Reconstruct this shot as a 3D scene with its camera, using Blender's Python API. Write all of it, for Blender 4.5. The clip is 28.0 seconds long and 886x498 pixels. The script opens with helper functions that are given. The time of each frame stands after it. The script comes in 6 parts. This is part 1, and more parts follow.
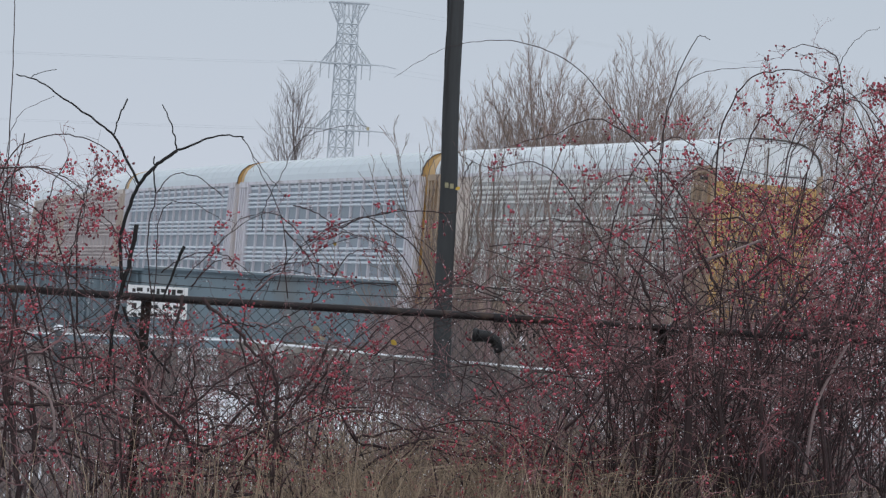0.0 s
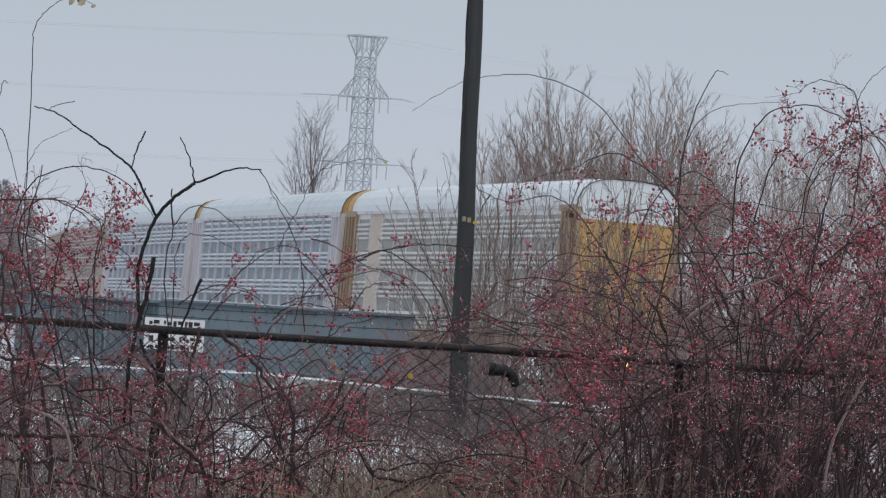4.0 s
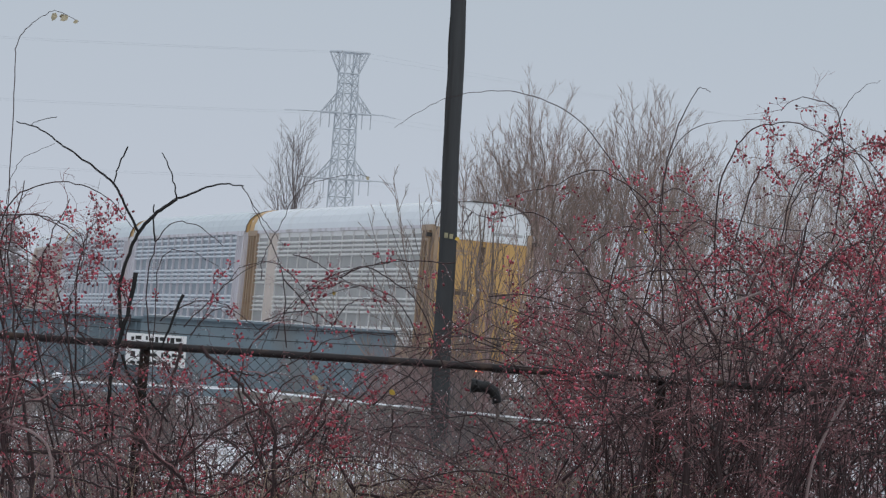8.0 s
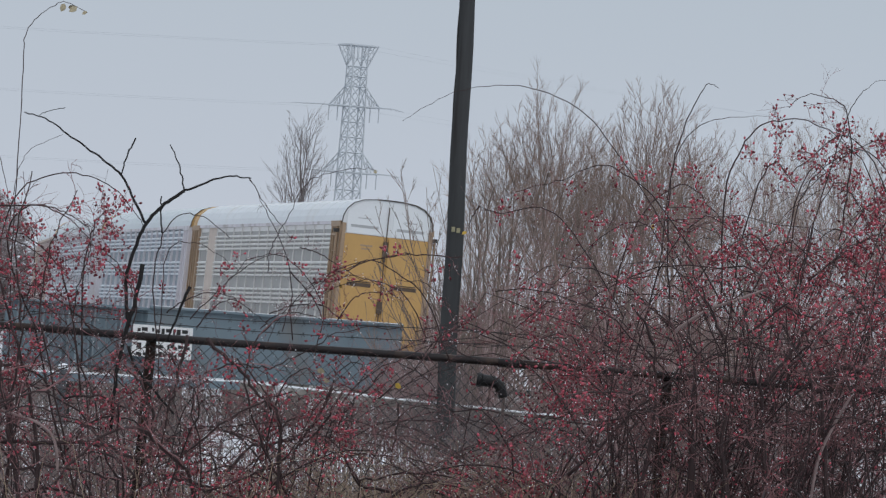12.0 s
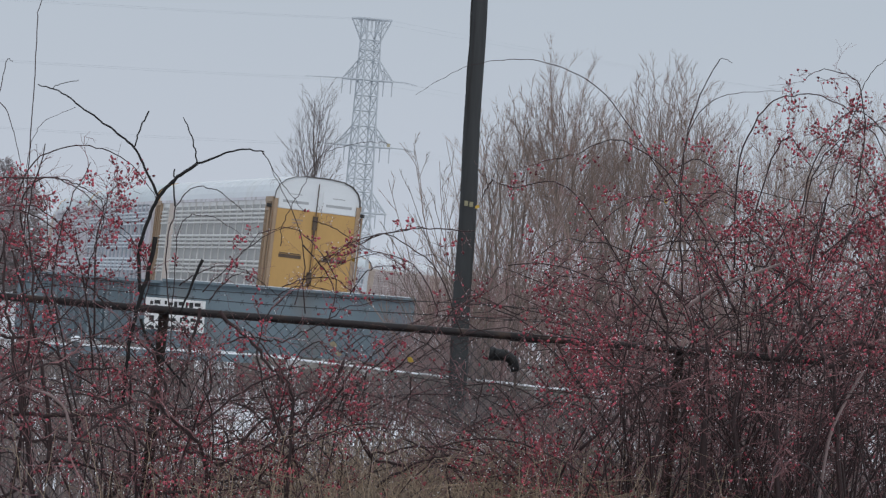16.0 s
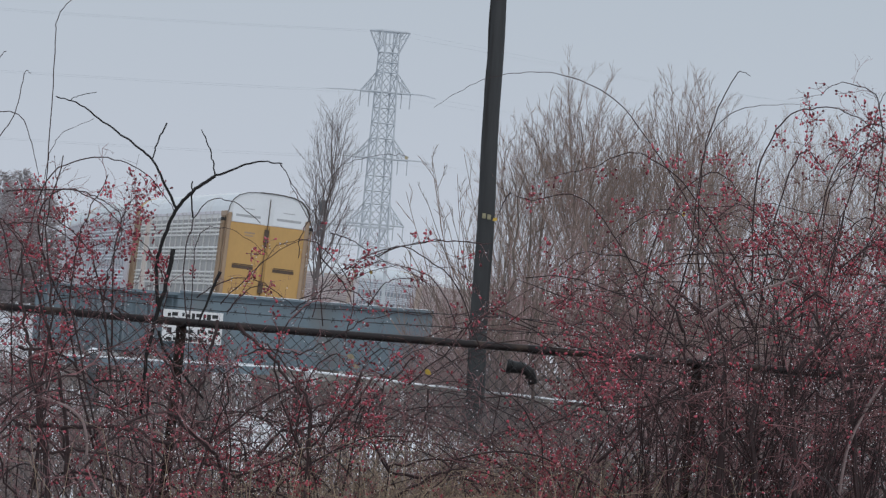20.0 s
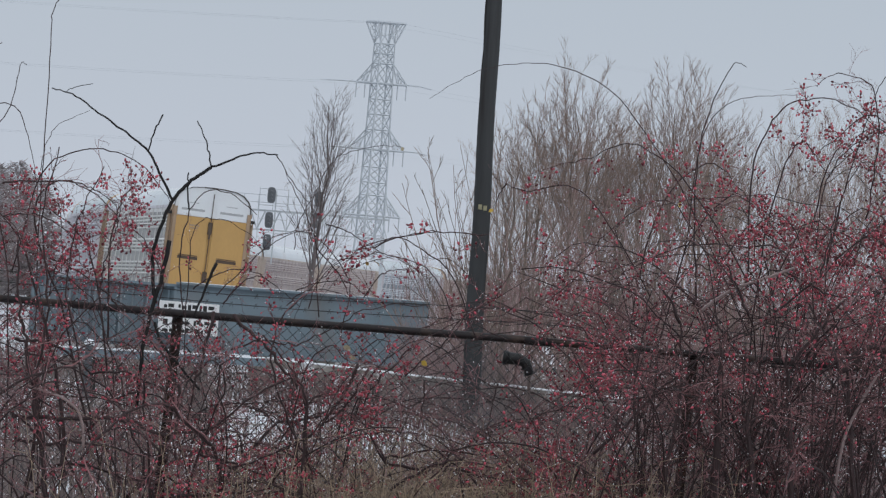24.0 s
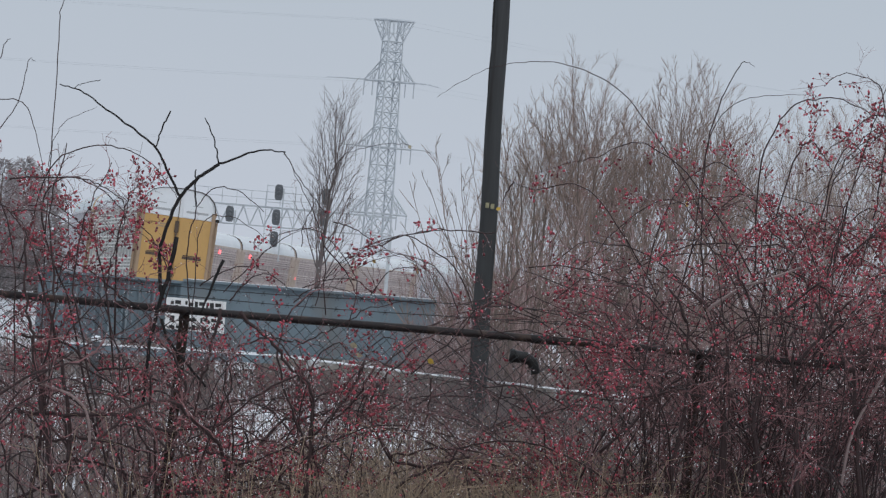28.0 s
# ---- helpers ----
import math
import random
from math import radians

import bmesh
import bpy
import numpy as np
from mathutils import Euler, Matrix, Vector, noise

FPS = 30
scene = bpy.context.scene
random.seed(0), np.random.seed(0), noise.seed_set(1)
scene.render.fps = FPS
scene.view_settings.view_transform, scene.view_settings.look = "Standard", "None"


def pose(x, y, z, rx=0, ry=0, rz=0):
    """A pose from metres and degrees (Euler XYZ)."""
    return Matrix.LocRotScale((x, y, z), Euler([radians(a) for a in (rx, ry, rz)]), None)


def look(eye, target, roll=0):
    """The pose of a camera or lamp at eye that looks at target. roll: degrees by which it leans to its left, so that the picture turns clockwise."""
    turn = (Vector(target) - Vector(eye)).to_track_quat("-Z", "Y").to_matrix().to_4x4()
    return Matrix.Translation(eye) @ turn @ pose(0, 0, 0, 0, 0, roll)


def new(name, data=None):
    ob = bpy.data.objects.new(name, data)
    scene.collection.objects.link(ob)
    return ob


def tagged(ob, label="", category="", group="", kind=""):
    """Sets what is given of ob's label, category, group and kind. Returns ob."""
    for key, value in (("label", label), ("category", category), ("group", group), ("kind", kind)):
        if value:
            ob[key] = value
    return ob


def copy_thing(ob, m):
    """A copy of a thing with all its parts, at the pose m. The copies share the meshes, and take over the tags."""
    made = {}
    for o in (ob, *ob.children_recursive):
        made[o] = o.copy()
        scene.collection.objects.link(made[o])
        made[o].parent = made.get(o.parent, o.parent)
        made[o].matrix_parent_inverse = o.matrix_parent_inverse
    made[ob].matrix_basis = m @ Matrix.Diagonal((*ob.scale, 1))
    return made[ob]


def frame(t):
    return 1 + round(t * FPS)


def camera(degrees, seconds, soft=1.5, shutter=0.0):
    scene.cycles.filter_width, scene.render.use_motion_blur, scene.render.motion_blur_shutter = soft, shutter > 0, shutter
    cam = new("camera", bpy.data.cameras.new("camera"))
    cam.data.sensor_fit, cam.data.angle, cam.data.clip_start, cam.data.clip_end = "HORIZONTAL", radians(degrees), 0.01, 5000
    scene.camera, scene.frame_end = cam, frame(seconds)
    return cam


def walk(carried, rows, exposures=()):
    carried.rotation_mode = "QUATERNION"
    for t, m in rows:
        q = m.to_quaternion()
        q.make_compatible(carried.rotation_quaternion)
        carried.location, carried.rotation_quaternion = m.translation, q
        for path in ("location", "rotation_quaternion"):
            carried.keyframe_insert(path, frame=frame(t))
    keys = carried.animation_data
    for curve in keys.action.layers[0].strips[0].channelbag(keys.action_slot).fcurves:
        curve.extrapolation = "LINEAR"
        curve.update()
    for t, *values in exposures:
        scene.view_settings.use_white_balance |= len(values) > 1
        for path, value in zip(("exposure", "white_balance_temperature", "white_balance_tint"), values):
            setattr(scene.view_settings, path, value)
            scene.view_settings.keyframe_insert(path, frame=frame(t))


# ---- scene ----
# The camera is hand-held at one spot, with a long lens; it only turns.
EYE = 2.5
cam = camera(8.638, 28.0, soft=1.3)


def aim(yaw, pitch, roll):
    return pose(0, 0, EYE, 90 + pitch, 0, yaw) @ pose(0, 0, 0, 0, 0, roll)


walk(cam, [
    (0.0, aim(-1.0568, 0.2555, 3.438)),
    (0.5, aim(-0.8266, 0.3397, 3.480)),
    (1.0, aim(-0.6815, 0.3971, 3.588)),
    (1.5, aim(-0.6283, 0.4390, 3.607)),
    (2.0, aim(-0.6755, 0.3976, 3.573)),
    (2.5, aim(-0.6170, 0.2959, 3.512)),
    (3.0, aim(-0.6185, 0.3234, 3.539)),
    (3.5, aim(-0.8124, 0.4639, 3.628)),
    (5.5, aim(-0.9071, 0.6548, 3.805)),
    (6.0, aim(-0.9793, 0.6547, 3.882)),
    (6.5, aim(-0.9727, 0.6149, 3.903)),
    (7.0, aim(-1.0012, 0.6394, 3.899)),
    (7.5, aim(-1.0690, 0.7093, 3.840)),
    (8.0, aim(-1.0335, 0.7450, 3.828)),
    (8.5, aim(-0.9722, 0.7619, 3.812)),
    (9.0, aim(-0.9458, 0.7692, 3.898)),
    (9.5, aim(-0.9643, 0.7608, 3.964)),
    (10.0, aim(-0.9553, 0.7134, 4.051)),
    (10.5, aim(-0.9415, 0.6505, 4.140)),
    (11.0, aim(-0.9515, 0.6598, 4.204)),
    (11.5, aim(-0.9773, 0.6836, 4.293)),
    (13.5, aim(-0.9317, 0.5644, 4.233)),
    (14.0, aim(-0.9395, 0.4509, 4.260)),
    (14.5, aim(-0.9724, 0.4240, 4.312)),
    (15.0, aim(-0.9697, 0.4766, 4.365)),
    (15.5, aim(-0.9041, 0.4651, 4.416)),
    (16.0, aim(-0.8644, 0.4175, 4.485)),
    (16.5, aim(-0.8446, 0.4153, 4.527)),
    (17.0, aim(-0.8025, 0.4146, 4.543)),
    (17.5, aim(-0.7477, 0.3603, 4.581)),
    (18.0, aim(-0.7550, 0.3404, 4.548)),
    (18.5, aim(-0.8413, 0.4345, 4.509)),
    (19.0, aim(-0.7740, 0.4971, 4.567)),
    (19.5, aim(-0.6404, 0.5145, 4.571)),
    (20.0, aim(-0.6822, 0.5255, 4.597)),
    (20.5, aim(-0.8057, 0.4390, 4.652)),
    (21.0, aim(-0.8689, 0.4494, 4.700)),
    (21.5, aim(-0.8349, 0.5265, 4.732)),
    (23.5, aim(-0.6908, 0.5106, 4.633)),
    (24.0, aim(-0.7268, 0.4429, 4.547)),
    (24.5, aim(-0.7655, 0.4163, 4.659)),
    (25.0, aim(-0.7439, 0.3633, 4.717)),
    (25.5, aim(-0.7268, 0.3504, 4.793)),
    (26.0, aim(-0.6796, 0.4077, 4.796)),
    (26.5, aim(-0.6712, 0.3976, 4.806)),
    (27.0, aim(-0.7041, 0.3883, 4.821)),
    (27.5, aim(-0.6866, 0.4080, 4.759)),
    (28.0, aim(-0.6595, 0.4181, 4.813)),
], exposures=((0.0, 0.12), (0.5, 0.06), (1.0, 0.0), (28.0, 0.0)))

# ---- sky and light: a flat winter overcast ----
SUN_EL, SUN_ROT = radians(38), radians(200)
world = bpy.data.worlds.new("overcast")
scene.world = world
world.use_nodes = True
wt = world.node_tree
wt.nodes.clear()
sky = wt.nodes.new("ShaderNodeTexSky")
sky.sky_type = "NISHITA"
sky.sun_disc = False
sky.sun_elevation, sky.sun_rotation = SUN_EL, SUN_ROT
sky.dust_density = 6.0
dim = wt.nodes.new("ShaderNodeMixRGB")
dim.blend_type = "MULTIPLY"
dim.inputs[0].default_value = 1.0
dim.inputs[2].default_value = (0.085, 0.085, 0.085, 1)
tc = wt.nodes.new("ShaderNodeTexCoord")
sep = wt.nodes.new("ShaderNodeSeparateXYZ")
ramp = wt.nodes.new("ShaderNodeValToRGB")
ramp.color_ramp.elements[0].position, ramp.color_ramp.elements[0].color = 0.0, (0.560, 0.607, 0.697, 1)
ramp.color_ramp.elements[1].position, ramp.color_ramp.elements[1].color = 0.8, (0.70, 0.78, 0.88, 1)
e = ramp.color_ramp.elements.new(0.07)
e.color = (0.472, 0.541, 0.618, 1)
cloud = wt.nodes.new("ShaderNodeMixRGB")
cloud.inputs[0].default_value = 0.93
bg = wt.nodes.new("ShaderNodeBackground")
bg.inputs[1].default_value = 1.0
wo = wt.nodes.new("ShaderNodeOutputWorld")
wt.links.new(sky.outputs[0], dim.inputs[1])
wt.links.new(tc.outputs["Generated"], sep.inputs[0])
wt.links.new(sep.outputs[2], ramp.inputs[0])
wt.links.new(dim.outputs[0], cloud.inputs[1])
wt.links.new(ramp.outputs[0], cloud.inputs[2])
wt.links.new(cloud.outputs[0], bg.inputs[0])
wt.links.new(bg.outputs[0], wo.inputs[0])
sun_data = bpy.data.lights.new("sun", "SUN")
sun_data.energy, sun_data.angle, sun_data.color = 0.5, radians(35), (1.0, 0.97, 0.93)
sun = new("sun", sun_data)
sun.matrix_world = look((60, -80, 78), (0, 0, 0))


# ---- materials ----
def mat(name, color, rough=0.7, metal=0.0, vary=0.25, scale=3.0, fine=40.0, bump=0.2, dirt=None, amount=0.0, dirt_scale=1.5,
        stretch=(1, 1, 1), island=0.0, spec=0.5, depth=0.01):
    """A surface with variation at two scales, an optional second colour in patches, and fine relief."""
    m = bpy.data.materials.new(name)
    m.use_nodes = True
    t = m.node_tree
    b = t.nodes["Principled BSDF"]
    b.inputs["Roughness"].default_value, b.inputs["Metallic"].default_value = rough, metal
    b.inputs["Specular IOR Level"].default_value = spec
    co = t.nodes.new("ShaderNodeTexCoord")
    mp = t.nodes.new("ShaderNodeMapping")
    mp.inputs["Scale"].default_value = stretch
    t.links.new(co.outputs["Object"], mp.inputs[0])

    def tex(s, detail=4.0):
        n = t.nodes.new("ShaderNodeTexNoise")
        n.inputs["Scale"].default_value, n.inputs["Detail"].default_value = s, detail
        t.links.new(mp.outputs[0], n.inputs["Vector"])
        return n.outputs["Fac"]

    def math_node(op, a, b2):
        n = t.nodes.new("ShaderNodeMath")
        n.operation = op
        for i, v in enumerate((a, b2)):
            if isinstance(v, (int, float)):
                n.inputs[i].default_value = v
            else:
                t.links.new(v, n.inputs[i])
        return n.outputs[0]

    large, small = tex(scale), tex(fine, 2.0)
    value = math_node("ADD", math_node("MULTIPLY", large, 0.65), math_node("MULTIPLY", small, 0.35))
    gain = math_node("ADD", math_node("MULTIPLY", math_node("SUBTRACT", value, 0.5), 4 * vary), 1.0)
    if island:
        geo = t.nodes.new("ShaderNodeNewGeometry")
        gain = math_node("ADD", gain, math_node("MULTIPLY", math_node("SUBTRACT", geo.outputs["Random Per Island"], 0.5), 2 * island))
    hue = t.nodes.new("ShaderNodeHueSaturation")
    base = t.nodes.new("ShaderNodeRGB")
    base.outputs[0].default_value = (*color, 1)
    source = base.outputs[0]
    if dirt:
        mix = t.nodes.new("ShaderNodeMixRGB")
        mix.inputs[2].default_value = (*dirt, 1)
        edge = t.nodes.new("ShaderNodeMapRange")
        edge.inputs["From Min"].default_value, edge.inputs["From Max"].default_value = 0.62 - 0.3 * amount, 0.78 - 0.3 * amount
        t.links.new(tex(dirt_scale, 6.0), edge.inputs["Value"])
        t.links.new(edge.outputs[0], mix.inputs[0])
        t.links.new(source, mix.inputs[1])
        source = mix.outputs[0]
    t.links.new(source, hue.inputs["Color"])
    t.links.new(gain, hue.inputs["Value"])
    t.links.new(hue.outputs[0], b.inputs["Base Color"])
    rg = math_node("ADD", math_node("MULTIPLY", math_node("SUBTRACT", small, 0.5), 0.3), rough)
    t.links.new(rg, b.inputs["Roughness"])
    if bump:
        bp = t.nodes.new("ShaderNodeBump")
        bp.inputs["Strength"].default_value, bp.inputs["Distance"].default_value = bump, depth
        t.links.new(value, bp.inputs["Height"])
        t.links.new(bp.outputs[0], b.inputs["Normal"])
    return m


def glow(name, color, strength):
    m = bpy.data.materials.new(name)
    m.use_nodes = True
    b = m.node_tree.nodes["Principled BSDF"]
    b.inputs["Base Color"].default_value = (*color, 1)
    b.inputs["Emission Color"].default_value = (*color, 1)
    b.inputs["Emission Strength"].default_value = strength
    return m


M_SNOW = mat("snow_and_grass", (0.78, 0.80, 0.84), 0.8, vary=0.12, scale=0.6, fine=9, bump=0.4, dirt=(0.16, 0.11, 0.07), amount=0.5, dirt_scale=0.55, depth=0.05)
M_SNOWCAP = mat("snow", (0.82, 0.84, 0.87), 0.7, vary=0.08, fine=60, depth=0.004)
M_BALLAST = mat("ballast", (0.22, 0.20, 0.18), 0.95, vary=0.4, scale=2, fine=18, bump=0.6, dirt=(0.7, 0.72, 0.75), amount=0.3, depth=0.03)
M_GOLD = mat("gold_paint", (0.55, 0.33, 0.115), 0.5, vary=0.10, scale=0.8, fine=14, bump=0.1, dirt=(0.42, 0.22, 0.06), amount=0.18, dirt_scale=0.9, stretch=(1, 1, 0.4))
M_BROWN = mat("weathered_gold_paint", (0.37, 0.262, 0.175), 0.65, vary=0.22, scale=1.2, fine=16, dirt=(0.25, 0.15, 0.09), amount=0.35, dirt_scale=1.1, stretch=(1, 1, 0.3))
M_WHITE = mat("white_roof_paint", (0.75, 0.77, 0.79), 0.5, vary=0.06, scale=0.5, fine=12, bump=0.05, dirt=(0.66, 0.66, 0.65), amount=0.12, dirt_scale=0.5)
M_ROOFBLUE = mat("pale_grey_roof_paint", (0.66, 0.70, 0.72), 0.5, vary=0.07, scale=0.5, fine=12, bump=0.05, dirt=(0.58, 0.61, 0.63), amount=0.15, dirt_scale=0.5)
M_WPOST = mat("white_post_paint", (0.66, 0.63, 0.66), 0.6, vary=0.12, scale=1.0, fine=14, dirt=(0.42, 0.38, 0.37), amount=0.3, stretch=(1, 1, 0.3))
M_GALV = mat("galvanised_panel", (0.76, 0.745, 0.725), 0.5, 0.15, vary=0.14, scale=1.0, fine=10, dirt=(0.42, 0.36, 0.30), amount=0.35, dirt_scale=0.8, stretch=(1, 1, 0.5))
M_GALVBLUE = mat("pale_blue_grey_panel", (0.74, 0.77, 0.81), 0.5, 0.1, vary=0.17, scale=0.8, fine=10, dirt=(0.45, 0.46, 0.48), amount=0.3, dirt_scale=0.8, stretch=(1, 1, 0.5))
# Tan cars' posts and rusty panels are paled to put haze into their colour.
M_PALEPOST = mat("haze_paled_tan_post_paint", (0.55, 0.46, 0.40), 0.65, vary=0.15, scale=1.2, fine=16, dirt=(0.40, 0.31, 0.22), amount=0.3, dirt_scale=1.1, stretch=(1, 1, 0.3))
M_TANPANEL = mat("haze_paled_rusty_tan_panel", (0.58, 0.50, 0.485), 0.65, vary=0.15, scale=1.0, fine=10, dirt=(0.33, 0.22, 0.17), amount=0.4, dirt_scale=0.8, stretch=(1, 1, 0.5))
M_GAP = mat("perforated_recess", (0.32, 0.325, 0.33), 0.8, vary=0.2)
M_TANSTRIP = mat("peach_filler_panel", (0.57, 0.48, 0.42), 0.7, vary=0.15)
M_DARK = mat("dark_iron", (0.035, 0.032, 0.03), 0.6, 0.3, vary=0.3)
M_SLOT = mat("slot_shadow", (0.10, 0.07, 0.05), 0.8, vary=0.2)
M_GREYMARK = mat("grey_stencil", (0.42, 0.43, 0.44), 0.7, vary=0.2)
M_GIRDER = mat("slate_blue_girder_paint", (0.168, 0.222, 0.257), 0.55, vary=0.10, scale=0.7, fine=14, bump=0.1, dirt=(0.18, 0.17, 0.16), amount=0.2, dirt_scale=0.8, stretch=(1, 1, 0.4))
M_GREYPOST = mat("weathered_grey_post", (0.09, 0.10, 0.11), 0.8, vary=0.3, scale=3, fine=30)
M_SIGN = mat("white_sign_face", (0.80, 0.80, 0.80), 0.5, vary=0.05)
M_BLACK = mat("black_lettering", (0.02, 0.02, 0.02), 0.6, vary=0.1)
M_POLE = mat("weathered_wood_pole", (0.050, 0.051, 0.052), 0.9, spec=0.2, vary=0.3, scale=6, fine=30, bump=0.6, stretch=(1, 1, 0.08), dirt=(0.03, 0.028, 0.027), amount=0.3, dirt_scale=4)
M_STEEL = mat("galvanised_tower_steel", (0.50, 0.53, 0.56), 0.6, 0.0, vary=0.1)
M_SIGNAL = mat("signal_housing", (0.13, 0.138, 0.15), 0.7, vary=0.15)
M_GANTRY = mat("gantry_steel", (0.52, 0.55, 0.58), 0.6, vary=0.1)
M_WIRE = mat("aluminium_conductor", (0.42, 0.45, 0.48), 0.5, vary=0.1)
M_BARK = mat("grey_brown_bark", (0.165, 0.13, 0.112), 0.9, vary=0.3, scale=2, fine=25, island=0.25)
# Bark lightened so the far trees carry distance haze in their colour.
M_FARBARK = mat("haze_paled_bark", (0.31, 0.236, 0.198), 0.9, vary=0.25, scale=1, fine=12, island=0.3)
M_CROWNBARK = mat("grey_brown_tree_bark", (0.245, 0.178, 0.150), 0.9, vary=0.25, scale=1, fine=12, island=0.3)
M_UNDER = mat("reddish_understory_bark", (0.295, 0.207, 0.197), 0.9, vary=0.25, scale=1, fine=12, island=0.35)
M_SCRUB = mat("dark_scrub_bark", (0.150, 0.122, 0.122), 0.9, vary=0.25, scale=1, fine=12, island=0.35)
M_TRUNK = mat("grey_trunk_bark", (0.150, 0.125, 0.122), 0.9, vary=0.25, scale=2, fine=12)
M_CANE = mat("rose_cane_bark", (0.044, 0.027, 0.027), 0.6, spec=0.25, vary=0.45, scale=4, fine=60, island=0.5)
M_TWIG = mat("reddish_twig", (0.200, 0.098, 0.100), 0.6, spec=0.25, vary=0.3, scale=4, fine=60, island=0.68)
M_PALESTEM = mat("bleached_stem_bark", (0.26, 0.19, 0.18), 0.5, spec=0.4, vary=0.3, scale=8, fine=60, bump=0.4)
M_DEADWOOD = mat("wet_black_wood", (0.016, 0.014, 0.014), 0.65, spec=0.25, vary=0.3, scale=8, fine=80, bump=0.5)
M_HIP = mat("red_rose_hip", (0.36, 0.062, 0.084), 0.25, vary=0.2, scale=9, fine=50, island=0.75, bump=0.05)
# Opaque near-white base paints in the sky glint of clear water.
M_DROP = mat("white_glint_drop", (0.97, 0.98, 1.0), 0.05, vary=0.03, bump=0.0, spec=1.0)
M_GRASS = mat("dead_grass", (0.30, 0.22, 0.15), 0.8, vary=0.2, scale=3, fine=40, island=0.5)
M_RAIL = mat("rusty_fence_pipe", (0.020, 0.015, 0.015), 0.4, 0.0, spec=0.35, vary=0.4, scale=5, fine=60, bump=0.4, dirt=(0.085, 0.052, 0.038), amount=0.3, dirt_scale=7)
M_MESH = mat("weathered_fence_wire", (0.035, 0.034, 0.035), 0.5, 0.4, vary=0.3)
M_BRUSH = mat("brown_brush_stem", (0.180, 0.138, 0.128), 0.85, vary=0.3, scale=3, fine=40, island=0.5)
M_LEAF = mat("yellow_leaf", (0.55, 0.36, 0.05), 0.6, vary=0.25, scale=20)
M_TAG = mat("dull_yellow_tag", (0.26, 0.235, 0.14), 0.7, vary=0.3, scale=20)
M_PALELEAF = mat("withered_leaf", (0.42, 0.36, 0.24), 0.7, vary=0.3, scale=20)
# Needles coloured pale mauve-grey to include the haze before these distant trees.
M_CONIFER = mat("haze_greyed_needles", (0.35, 0.315, 0.32), 0.9, vary=0.3, scale=1, island=0.4)
M_RUBBER = mat("black_rubber", (0.015, 0.015, 0.016), 0.5, vary=0.2)
M_RED = glow("red_flash", (1.0, 0.035, 0.03), 11.0)
M_SLATE = mat("dark_vent_gap", (0.16, 0.18, 0.20), 0.8, vary=0.2)
M_RIM = mat("dark_rubber_seal", (0.07, 0.06, 0.055), 0.7, vary=0.3, scale=2, fine=20)
M_PERF = mat("perforated_sheet", (0.36, 0.352, 0.34), 0.6, 0.2, vary=0.35, scale=0.8, fine=30, bump=0.1)
M_SLATEPERF = mat("perforated_slate_sheet", (0.275, 0.31, 0.345), 0.6, 0.2, vary=0.35, scale=0.8, fine=30, bump=0.1)
M_TANPERF = mat("perforated_tan_sheet", (0.40, 0.34, 0.325), 0.7, 0.1, vary=0.35, scale=0.8, fine=30, bump=0.1)
M_FENCEPOST = mat("dark_rusted_post", (0.030, 0.021, 0.018), 0.85, spec=0.15, vary=0.4, scale=6, fine=70, bump=0.5, dirt=(0.07, 0.04, 0.03), amount=0.4, dirt_scale=9)
M_RIB = mat("pale_slate_rib_paint", (0.30, 0.36, 0.40), 0.55, vary=0.25, scale=2, fine=14, dirt=(0.16, 0.19, 0.21), amount=0.5, dirt_scale=1.5, stretch=(1, 1, 0.3))
M_FLASH = glow("flash_core", (1.0, 0.42, 0.10), 14.0)
# Glow for red reflections on car sides, where no lamp hangs.
M_REDGLINT = glow("red_reflection_glow", (1.0, 0.12, 0.14), 2.2)


